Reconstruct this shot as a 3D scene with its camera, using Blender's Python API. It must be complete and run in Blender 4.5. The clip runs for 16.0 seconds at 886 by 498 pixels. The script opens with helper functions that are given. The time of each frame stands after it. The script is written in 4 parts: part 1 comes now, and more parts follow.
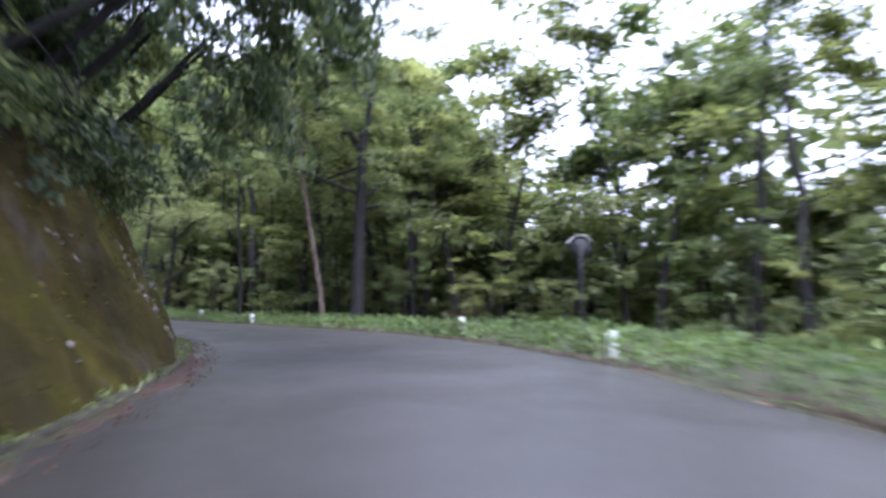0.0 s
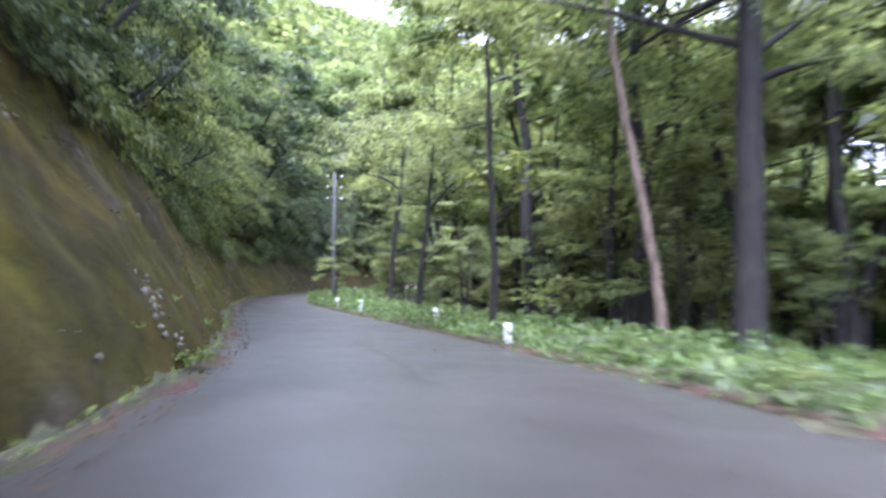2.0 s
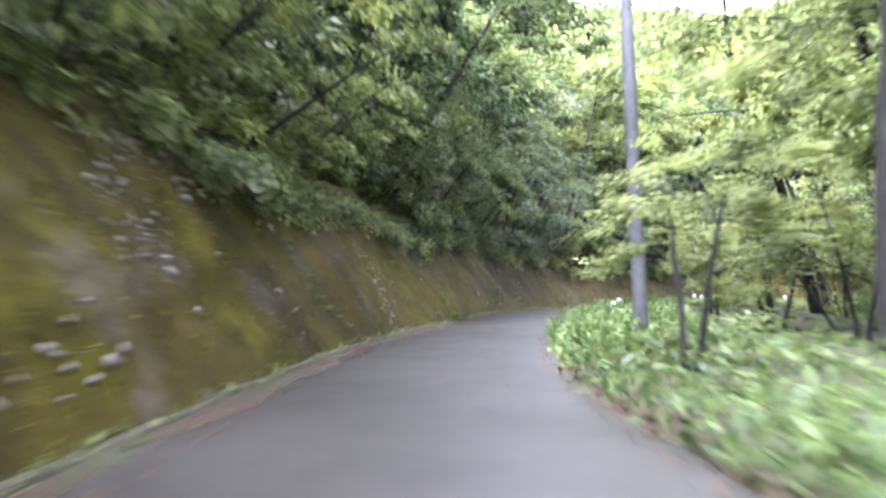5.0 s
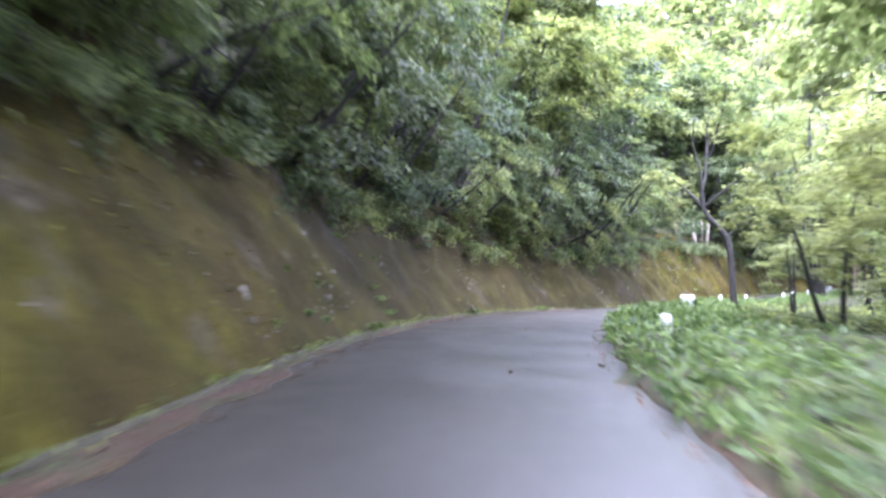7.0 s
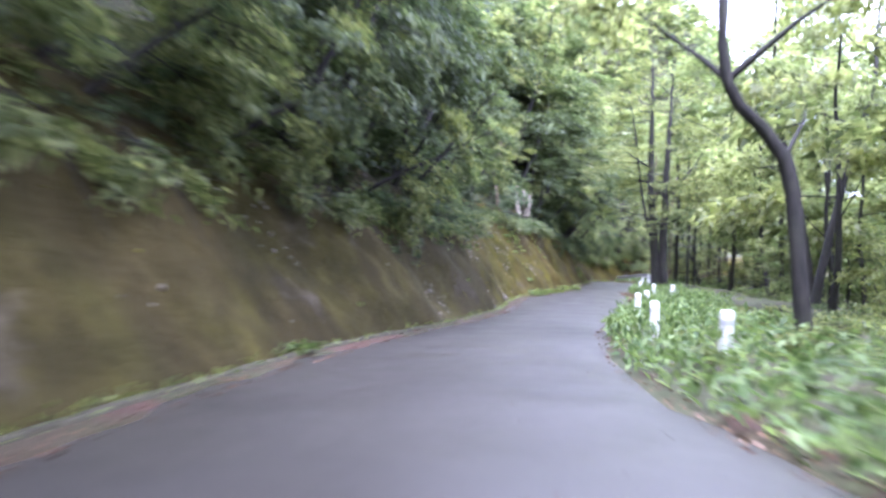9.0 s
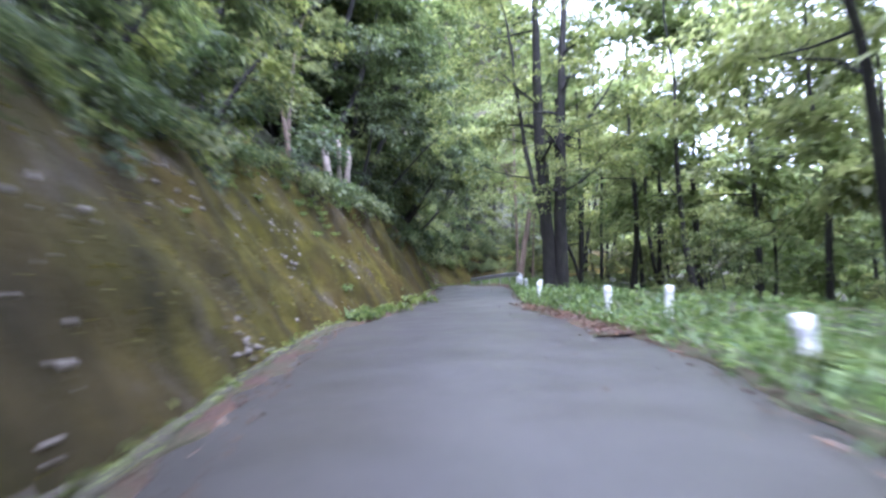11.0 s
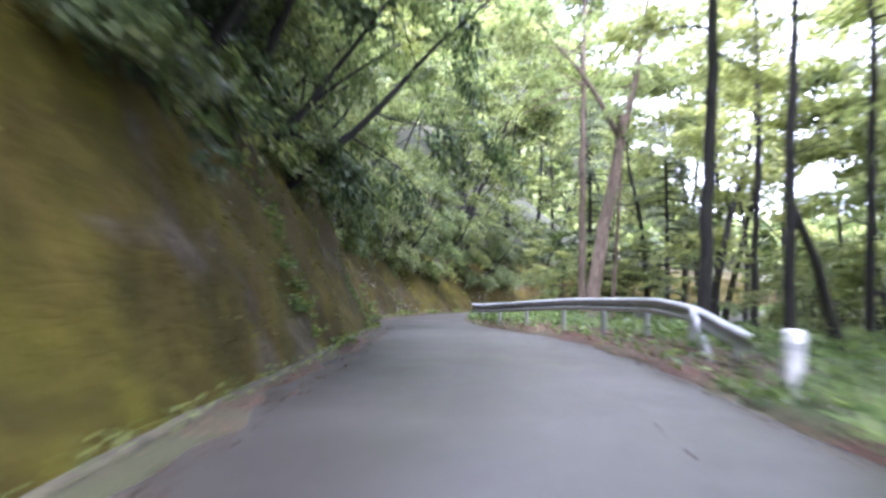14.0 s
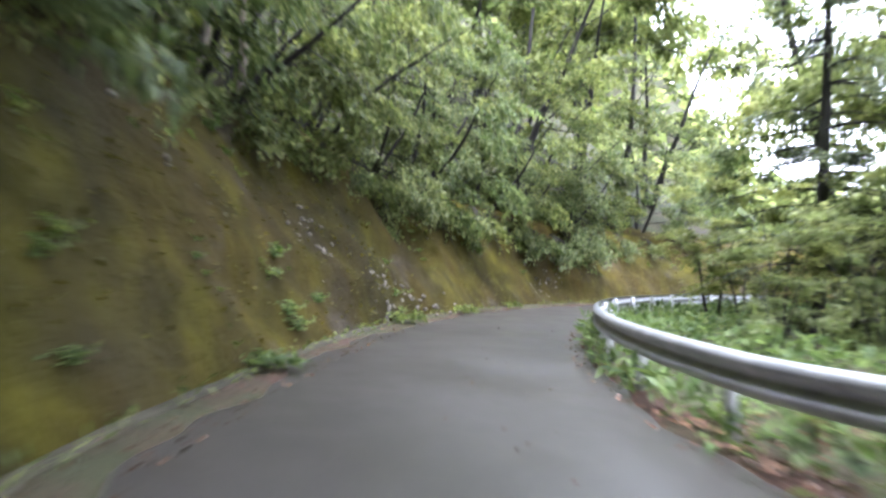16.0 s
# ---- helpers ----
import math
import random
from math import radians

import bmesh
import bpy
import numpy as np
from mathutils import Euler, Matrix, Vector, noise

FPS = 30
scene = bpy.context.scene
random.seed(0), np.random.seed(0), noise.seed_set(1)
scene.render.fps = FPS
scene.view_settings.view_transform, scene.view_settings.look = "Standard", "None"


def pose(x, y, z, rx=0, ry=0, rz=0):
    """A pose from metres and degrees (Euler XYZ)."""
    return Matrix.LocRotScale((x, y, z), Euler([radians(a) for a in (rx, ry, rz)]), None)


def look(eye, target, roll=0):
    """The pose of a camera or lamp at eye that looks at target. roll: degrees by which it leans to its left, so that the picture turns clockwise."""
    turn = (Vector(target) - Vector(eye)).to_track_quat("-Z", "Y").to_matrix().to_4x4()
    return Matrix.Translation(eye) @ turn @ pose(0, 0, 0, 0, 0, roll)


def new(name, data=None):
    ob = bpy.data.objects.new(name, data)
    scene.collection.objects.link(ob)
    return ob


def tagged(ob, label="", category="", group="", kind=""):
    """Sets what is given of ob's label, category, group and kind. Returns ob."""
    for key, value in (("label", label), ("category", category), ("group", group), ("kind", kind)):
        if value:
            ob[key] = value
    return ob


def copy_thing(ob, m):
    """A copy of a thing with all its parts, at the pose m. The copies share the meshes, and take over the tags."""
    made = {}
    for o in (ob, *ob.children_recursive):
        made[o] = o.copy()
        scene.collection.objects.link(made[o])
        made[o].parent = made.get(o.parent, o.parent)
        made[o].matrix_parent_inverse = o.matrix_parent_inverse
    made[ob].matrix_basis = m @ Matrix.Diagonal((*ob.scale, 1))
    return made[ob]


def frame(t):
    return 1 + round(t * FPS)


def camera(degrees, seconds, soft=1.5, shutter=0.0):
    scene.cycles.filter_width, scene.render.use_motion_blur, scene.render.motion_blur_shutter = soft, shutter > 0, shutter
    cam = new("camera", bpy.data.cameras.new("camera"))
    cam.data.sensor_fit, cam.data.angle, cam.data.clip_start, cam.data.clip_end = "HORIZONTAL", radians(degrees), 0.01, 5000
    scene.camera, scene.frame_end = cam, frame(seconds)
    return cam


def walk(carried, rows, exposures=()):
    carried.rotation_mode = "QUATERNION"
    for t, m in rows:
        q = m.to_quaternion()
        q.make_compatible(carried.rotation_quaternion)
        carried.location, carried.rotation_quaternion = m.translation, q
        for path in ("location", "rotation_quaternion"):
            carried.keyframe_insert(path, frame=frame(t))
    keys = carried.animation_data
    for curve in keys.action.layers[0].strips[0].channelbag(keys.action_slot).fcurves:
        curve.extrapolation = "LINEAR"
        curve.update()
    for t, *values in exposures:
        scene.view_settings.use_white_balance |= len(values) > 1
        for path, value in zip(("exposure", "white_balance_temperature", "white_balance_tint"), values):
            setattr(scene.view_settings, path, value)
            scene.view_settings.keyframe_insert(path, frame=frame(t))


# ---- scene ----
PATH = [
    (0, 0.00, 0.00, 1.20, 4.70, 0.45, -4.79),
    (0.5, 0.08, 4.97, 1.27, 4.95, -1.05, 2.43),
    (1, -0.49, 9.82, 1.32, 4.62, -1.36, 9.35),
    (1.5, -1.52, 14.32, 1.33, 4.10, -1.02, 15.42),
    (2, -2.96, 18.51, 1.32, 3.91, -0.04, 21.45),
    (2.5, -4.87, 22.68, 1.32, 3.90, 0.29, 27.08),
    (3, -7.32, 26.92, 1.33, 3.60, 0.98, 32.64),
    (3.5, -10.24, 31.06, 1.35, 3.40, 2.07, 37.25),
    (4, -13.34, 34.97, 1.39, 4.01, 2.22, 40.01),
    (4.5, -16.51, 38.71, 1.49, 3.91, 2.13, 41.08),
    (5, -19.67, 42.46, 1.66, 5.09, 1.08, 39.46),
    (5.5, -22.71, 46.37, 1.84, 5.07, 0.63, 36.50),
    (6, -25.57, 50.54, 2.00, 4.54, 0.39, 32.61),
    (6.5, -28.22, 54.97, 2.12, 3.48, 0.95, 30.16),
    (7, -30.66, 59.58, 2.22, 3.63, -0.30, 26.95),
    (7.5, -32.76, 64.28, 2.35, 3.82, -2.47, 23.40),
    (8, -34.45, 68.96, 2.45, 3.49, -2.79, 18.86),
    (8.5, -35.75, 73.67, 2.50, 3.02, -1.22, 12.97),
    (9, -36.61, 78.51, 2.49, 2.49, -0.07, 6.95),
    (9.5, -36.97, 83.36, 2.45, 2.57, 0.62, 1.39),
    (10, -36.90, 88.22, 2.43, 2.86, 0.73, -2.62),
    (10.5, -36.49, 93.23, 2.42, 2.98, 1.25, -5.95),
    (11, -35.82, 98.49, 2.40, 2.87, 2.52, -8.05),
    (11.5, -34.99, 104.03, 2.42, 4.08, 2.01, -8.91),
    (12, -34.12, 109.72, 2.47, 4.27, 0.89, -8.98),
    (12.5, -33.19, 115.26, 2.51, 4.48, 1.28, -9.08),
    (13, -32.17, 120.58, 2.56, 4.98, 0.34, -9.35),
    (13.5, -31.08, 125.92, 2.63, 4.19, 0.72, -9.63),
    (14, -30.07, 131.30, 2.76, 4.32, -0.59, -8.82),
    (14.5, -29.27, 136.43, 2.91, 3.91, -1.28, -7.78),
    (15, -28.70, 141.06, 3.00, 2.81, -3.32, -6.67),
    (15.5, -28.29, 145.17, 3.03, 2.36, -3.30, -5.93),
    (16, -27.93, 148.84, 3.02, 1.72, -2.51, -6.42),
]
cam = camera(70.0, 16.0, soft=2.6, shutter=0.7)
walk(cam, [(t, pose(x, y, z, 90 + pitch, roll, yaw)) for t, x, y, z, pitch, roll, yaw in PATH],
     exposures=[(0.0, 1.8, 5200, 27), (2.0, 2.75, 5150, 26), (3.0, 3.1, 5300, 23), (4.0, 3.45, 5450, 23), (5.0, 3.5, 5400, 25), (7.0, 3.5, 5200, 30),
                (8.0, 3.38, 5150, 34), (9.0, 3.02, 5100, 31), (11.5, 2.55, 4950, 27), (12.5, 2.85, 4950, 26), (13.0, 2.95, 5100, 24), (14.0, 3.1, 5250, 28), (15.0, 2.75, 5400, 22), (16.0, 3.15, 5500, 20)])

# ---- world and light: rainy overcast daylight ----
world = bpy.data.worlds.new("overcast_sky")
scene.world = world
world.use_nodes = True
wn, wl = world.node_tree.nodes, world.node_tree.links
sky = wn.new("ShaderNodeTexSky")
sky.sky_type, sky.sun_disc = "NISHITA", False
sky.sun_elevation, sky.sun_rotation = radians(68), radians(180)
sky.air_density, sky.dust_density = 1.0, 6.0
cloud = wn.new("ShaderNodeMix")
cloud.data_type = "RGBA"
cloud.inputs[0].default_value = 0.8
cloud.inputs[7].default_value = (12.8, 13.0, 13.3, 1.0)
wl.new(sky.outputs[0], cloud.inputs[6])
wl.new(cloud.outputs[2], wn["Background"].inputs[0])
wn["Background"].inputs[1].default_value = 0.088

sun_data = bpy.data.lights.new("sun", "SUN")
sun_data.energy, sun_data.angle, sun_data.color = 1.5, radians(20), (1.0, 0.97, 0.92)
sun = new("sun", sun_data)
sun.matrix_world = look((2, -40, 100), (0, 0, 0))


# ---- materials ----
class Mat:
    """A small node material builder."""

    def __init__(self, name):
        self.mat = bpy.data.materials.new(name)
        self.mat.use_nodes = True
        self.n, self.l = self.mat.node_tree.nodes, self.mat.node_tree.links
        self.bsdf = self.n["Principled BSDF"]
        self.coord = self.n.new("ShaderNodeTexCoord").outputs["Object"]

    def link(self, a, b):
        self.l.new(a, b)

    def noise(self, scale, detail=4.0, stretch=None, rough=0.6, offset=0.0):
        v = self.coord
        if stretch or offset:
            m = self.n.new("ShaderNodeMapping")
            m.inputs["Scale"].default_value = stretch or (1, 1, 1)
            m.inputs["Location"].default_value = (offset, offset, offset)
            self.link(v, m.inputs[0])
            v = m.outputs[0]
        t = self.n.new("ShaderNodeTexNoise")
        t.inputs["Scale"].default_value, t.inputs["Detail"].default_value = scale, detail
        t.inputs["Roughness"].default_value = rough
        self.link(v, t.inputs[0])
        return t.outputs[0]

    def ramp(self, value, stops):
        r = self.n.new("ShaderNodeValToRGB")
        e = r.color_ramp.elements
        while len(e) < len(stops):
            e.new(0.5)
        for k, (at, col) in enumerate(stops):
            e[k].position = at
            e[k].color = (*col, 1) if isinstance(col, tuple) else (col, col, col, 1)
        self.link(value, r.inputs[0])
        return r.outputs[0]

    def mix(self, fac, a, b, how="MIX"):
        m = self.n.new("ShaderNodeMix")
        m.data_type, m.blend_type = "RGBA", how
        for v, k in ((fac, 0), (a, 6), (b, 7)):
            if isinstance(v, (int, float)):
                m.inputs[k].default_value = v
            elif isinstance(v, tuple):
                m.inputs[k].default_value = (*v, 1)
            else:
                self.link(v, m.inputs[k])
        return m.outputs[2]

    def set(self, color=None, rough=None, metal=None, spec=None):
        for key, v in (("Base Color", color), ("Roughness", rough), ("Metallic", metal), ("Specular IOR Level", spec)):
            if v is None:
                continue
            if isinstance(v, tuple):
                self.bsdf.inputs[key].default_value = (*v, 1)
            elif isinstance(v, (int, float)):
                self.bsdf.inputs[key].default_value = v
            else:
                self.link(v, self.bsdf.inputs[key])
        return self

    def bump(self, height, strength=0.4, distance=0.02):
        b = self.n.new("ShaderNodeBump")
        b.inputs["Strength"].default_value, b.inputs["Distance"].default_value = strength, distance
        self.link(height, b.inputs["Height"])
        self.link(b.outputs[0], self.bsdf.inputs["Normal"])
        return self

    def island(self):
        return self.n.new("ShaderNodeNewGeometry").outputs["Random Per Island"]

    def per_object(self):
        return self.n.new("ShaderNodeObjectInfo").outputs["Random"]

    def translucent(self, color, share):
        t = self.n.new("ShaderNodeBsdfTranslucent")
        if isinstance(color, tuple):
            t.inputs[0].default_value = (*color, 1)
        else:
            self.link(color, t.inputs[0])
        m = self.n.new("ShaderNodeMixShader")
        m.inputs[0].default_value = share
        self.link(self.bsdf.outputs[0], m.inputs[1])
        self.link(t.outputs[0], m.inputs[2])
        self.link(m.outputs[0], self.n["Material Output"].inputs[0])
        return self


def leaf_material(name, dark, mid, light, share=0.4):
    m = Mat(name)
    col = m.ramp(m.island(), [(0.0, dark), (0.5, mid), (1.0, light)])
    patch = m.ramp(m.noise(0.5, 2.0), [(0.35, 0.65), (0.65, 1.25)])
    tree = m.ramp(m.per_object(), [(0.0, (0.75, 0.85, 0.8)), (0.5, (1.0, 1.0, 1.0)), (1.0, (1.14, 1.1, 0.9))])
    col = m.mix(1.0, m.mix(1.0, col, patch, "MULTIPLY"), tree, "MULTIPLY")
    m.set(col, 0.5, spec=0.4)
    m.translucent(m.mix(1.0, col, (1.2, 1.2, 0.85), "MULTIPLY"), share)
    return m.mat


LEAF_DEEP = leaf_material("leaf_deep_green", (0.034, 0.056, 0.022), (0.078, 0.108, 0.05), (0.165, 0.205, 0.1), 0.45)
LEAF_MID = leaf_material("leaf_fresh_green", (0.065, 0.092, 0.032), (0.16, 0.195, 0.082), (0.31, 0.34, 0.155), 0.6)
LEAF_LIGHT = leaf_material("leaf_yellow_green", (0.12, 0.15, 0.05), (0.25, 0.285, 0.135), (0.385, 0.41, 0.225), 0.66)
LEAF_VERGE = leaf_material("leaf_verge_weeds", (0.075, 0.115, 0.042), (0.165, 0.22, 0.075), (0.29, 0.34, 0.135), 0.45)
LEAF_CONIFER = leaf_material("conifer_needles", (0.09, 0.11, 0.07), (0.2, 0.22, 0.145), (0.34, 0.36, 0.25), 0.5)
MOSS = leaf_material("moss_tufts", (0.085, 0.072, 0.01), (0.12, 0.1, 0.013), (0.17, 0.145, 0.02), 0.3)


def bark_material(name, dark, light):
    m = Mat(name)
    v = m.noise(9.0, 6.0, (1, 1, 0.25))
    c = m.ramp(v, [(0.3, dark), (0.7, light)])
    c = m.mix(m.ramp(m.noise(1.3, 3.0, offset=4.0), [(0.5, 0.0), (0.7, 0.4)]), c, (0.05, 0.055, 0.03))
    m.set(c, 0.85).bump(v, 0.8, 0.03)
    return m.mat


BARK_DARK = bark_material("bark_dark_wet", (0.007, 0.006, 0.006), (0.028, 0.024, 0.021))
BARK_PALE = bark_material("bark_pale_reddish", (0.075, 0.052, 0.04), (0.25, 0.185, 0.14))


def asphalt():
    m = Mat("wet_asphalt")
    grain = m.noise(60.0, 5.0)
    c = m.ramp(grain, [(0.3, (0.025, 0.023, 0.021)), (0.7, (0.064, 0.058, 0.051))])
    stain = m.ramp(m.noise(0.55, 5.0, offset=3.0), [(0.3, 0.88), (0.7, 1.12)])
    c = m.mix(1.0, c, stain, "MULTIPLY")
    wet = m.ramp(m.noise(0.8, 4.0, offset=9.0), [(0.35, 0.34), (0.7, 0.46)])
    m.set(c, wet, spec=0.5).bump(grain, 0.25, 0.006)
    return m.mat


def mossy_concrete():
    m = Mat("mossy_sprayed_concrete")
    base = m.ramp(m.noise(2.2, 5.0), [(0.3, (0.05, 0.04, 0.02)), (0.7, (0.12, 0.098, 0.055))])
    moss = m.ramp(m.noise(1.6, 5.0, offset=7.0), [(0.3, (0.066, 0.058, 0.008)), (0.5, (0.128, 0.112, 0.012)), (0.72, (0.21, 0.185, 0.02))])
    where = m.ramp(m.noise(0.4, 5.0, (1, 1, 0.5), offset=2.0), [(0.25, 0.0), (0.45, 1.0)])
    rust = m.ramp(m.noise(0.5, 4.0, (1, 1, 0.5), offset=61.0), [(0.42, 0.0), (0.6, 0.85)])
    moss = m.mix(rust, moss, m.ramp(m.noise(3.0, 5.0, offset=71.0), [(0.3, (0.08, 0.055, 0.012)), (0.7, (0.155, 0.112, 0.026))]))
    # the moss is thin on the stony stretch in the middle of the slope
    sep = m.n.new("ShaderNodeSeparateXYZ")
    m.link(m.coord, sep.inputs[0])
    along = m.n.new("ShaderNodeMapRange")
    along.inputs[2].default_value = 200.0
    m.link(sep.outputs[1], along.inputs[0])
    where = m.mix(1.0, where, m.ramp(along.outputs[0], [(0.29, 1.0), (0.36, 0.45), (0.5, 0.4), (0.56, 1.0)]), "MULTIPLY")
    c = m.mix(where, base, moss)
    streak = m.ramp(m.noise(1.1, 5.0, (1, 1, 0.12), offset=11.0), [(0.48, 0.0), (0.66, 0.55)])
    c = m.mix(streak, c, (0.045, 0.034, 0.014))
    bare = m.ramp(m.noise(0.55, 7.0, offset=21.0), [(0.57, 0.0), (0.66, 0.75)])
    pale = m.ramp(m.noise(4.0, 6.0, offset=51.0), [(0.35, (0.07, 0.056, 0.045)), (0.65, (0.22, 0.18, 0.145))])
    c = m.mix(bare, c, pale)
    broad = m.ramp(m.noise(0.16, 3.0, offset=31.0), [(0.35, (0.3, 0.3, 0.29)), (0.65, (0.6, 0.6, 0.55))])
    clump = m.ramp(m.noise(1.3, 5.0, offset=41.0), [(0.35, 0.72), (0.65, 1.1)])
    c = m.mix(1.0, m.mix(1.0, c, broad, "MULTIPLY"), clump, "MULTIPLY")
    rough = m.noise(9.0, 6.0)
    m.set(c, 0.85, spec=0.12).bump(rough, 0.7, 0.07)
    return m.mat


def soil(name, dark, light, scale=8.0):
    m = Mat(name)
    v = m.noise(scale, 6.0)
    c = m.ramp(v, [(0.3, dark), (0.7, light)])
    c = m.mix(m.ramp(m.noise(0.7, 4.0, offset=5.0), [(0.4, 0.0), (0.6, 0.7)]), c, (0.035, 0.05, 0.015))
    m.set(c, 0.95).bump(v, 0.8, 0.05)
    return m.mat


def plain(name, dark, light, rough=0.6, metal=0.0, scale=12.0, bump=0.2):
    m = Mat(name)
    v = m.noise(scale, 6.0)
    m.set(m.ramp(v, [(0.3, dark), (0.7, light)]), rough, metal).bump(v, bump, 0.01)
    return m.mat


ASPHALT, MOSSY, SOIL = asphalt(), mossy_concrete(), soil("forest_soil", (0.03, 0.026, 0.012), (0.08, 0.07, 0.035))
LITTER_BED = soil("red_leaf_litter_bed", (0.03, 0.017, 0.011), (0.1, 0.052, 0.034), 20.0)
LITTER = leaf_material("fallen_leaf", (0.04, 0.018, 0.009), (0.1, 0.045, 0.024), (0.2, 0.11, 0.06), 0.1)
WHITE_PAINT = plain("weathered_white_paint", (0.5, 0.5, 0.48), (0.82, 0.82, 0.8), 0.5, scale=6.0)
PALE_BAND = plain("pale_reflector", (0.4, 0.41, 0.42), (0.6, 0.61, 0.62), 0.35)
STEEL = plain("galvanised_steel", (0.3, 0.31, 0.32), (0.52, 0.53, 0.54), 0.46, 0.65, 4.0, 0.12)
OLD_KERB = plain("dirty_old_concrete", (0.02, 0.018, 0.008), (0.085, 0.075, 0.045), 0.9, scale=4.0, bump=0.6)
DEAD_WOOD = bark_material("dead_wood", (0.22, 0.17, 0.14), (0.5, 0.43, 0.37))
STONE = plain("broken_stone", (0.09, 0.08, 0.07), (0.26, 0.23, 0.2), 0.85, scale=7.0, bump=0.6)
POLE_GREY = plain("pole_concrete", (0.05, 0.05, 0.052), (0.1, 0.1, 0.1), 0.8, scale=5.0)
MIRROR = plain("mirror_glass", (0.8, 0.8, 0.8), (0.85, 0.85, 0.85), 0.04, 1.0, bump=0.0)
SEAM = plain("tar_seam", (0.012, 0.012, 0.012), (0.028, 0.027, 0.026), 0.35)
DARK_METAL = plain("dark_metal", (0.03, 0.03, 0.03), (0.07, 0.07, 0.07), 0.5, 0.6)


# ---- plan: the road's line ----
ROAD = [(0.0, 0.0, 0.0), (-0.49, 9.82, 0.12), (-3.3, 19.34, 0.11), (-8.45, 28.6, 0.14), (-14.6, 36.48, 0.23),
        (-20.91, 44.0, 0.53), (-26.65, 52.28, 0.86), (-31.11, 60.52, 1.04), (-34.74, 69.89, 1.27), (-36.73, 79.48, 1.28),
        (-36.77, 90.2, 1.22), (-35.66, 99.58, 1.2), (-34.12, 109.72, 1.27), (-32.38, 119.53, 1.35),
        (-30.45, 129.16, 1.5), (-28.91, 139.28, 1.77), (-27.87, 149.34, 1.82)]


def road_line():
    pts = [np.array(p) for p in ROAD]

    def arc(start, heading, length, radius, climb):
        out, p, h = [], start.copy(), heading
        for _ in range(int(length / 2.5)):
            h += 2.5 / radius
            p = p + np.array([-math.sin(h) * 2.5, math.cos(h) * 2.5, climb * 2.5])
            out.append(p)
        return out, h

    on, h = arc(pts[-1], radians(-6.0), 14, -45, 0.0)
    pts += on
    on, h = arc(pts[-1], h, 25, -28, 0.0)
    pts += on
    on, h = arc(pts[-1], h, 20, 1e6, 0.0)
    pts += on
    back, h = arc(pts[0], radians(178.0), 45, 1e6, -0.02)
    pts = back[::-1] + pts
    pts = np.array(pts)
    fine = []
    for i in range(len(pts) - 1):
        p0, p1, p2, p3 = pts[max(i - 1, 0)], pts[i], pts[i + 1], pts[min(i + 2, len(pts) - 1)]
        m1, m2 = (p2 - p0) / 2, (p3 - p1) / 2
        if i > 0 and np.linalg.norm(p2 - p0) > 0:
            d01, d12 = np.linalg.norm(p1 - p0), np.linalg.norm(p2 - p1)
            m1 = (p2 - p0) / (d01 + d12) * d12
        d12, d23 = np.linalg.norm(p2 - p1), max(np.linalg.norm(p3 - p2), 1e-6)
        m2 = (p3 - p1) / (d12 + d23) * d12
        for u in np.linspace(0, 1, 24, endpoint=False):
            fine.append((2 * u**3 - 3 * u**2 + 1) * p1 + (u**3 - 2 * u**2 + u) * m1 + (3 * u**2 - 2 * u**3) * p2 + (u**3 - u**2) * m2)
    fine.append(pts[-1])
    fine = np.array(fine)
    s = np.r_[0, np.cumsum(np.linalg.norm(np.diff(fine[:, :2], axis=0), axis=1))]
    zero = s[np.argmin((fine[:, :2] ** 2).sum(1))]
    step = np.arange(0, s[-1], 0.5)
    line = np.stack([np.interp(step, s, fine[:, k]) for k in range(3)], 1)
    return step - zero, line


RS, RP = road_line()
_d = np.gradient(RP[:, :2], axis=0)
_d /= np.linalg.norm(_d, axis=1)[:, None]
RN = np.stack([_d[:, 1], -_d[:, 0]], 1)  # to the right of travel
S0, S1 = RS[0] + 1, RS[-1] - 1


def place(s, lat, h=0.0):
    """World points from distance along the road, offset to the right and height over the road."""
    s, lat, h = np.broadcast_arrays(np.asarray(s, float), np.asarray(lat, float), np.asarray(h, float))
    x, y, z = (np.interp(s, RS, RP[:, k]) for k in range(3))
    nx, ny = np.interp(s, RS, RN[:, 0]), np.interp(s, RS, RN[:, 1])
    return np.stack([x + nx * lat, y + ny * lat, z + h], -1)


def heading(s):
    """Degrees by which the road's direction at s is turned from +y."""
    nx, ny = float(np.interp(s, RS, RN[:, 0])), float(np.interp(s, RS, RN[:, 1]))
    return math.degrees(math.atan2(ny, nx))


def knots(*pairs):
    a = np.array(pairs, float)
    return lambda s: np.interp(s, a[:, 0], a[:, 1])


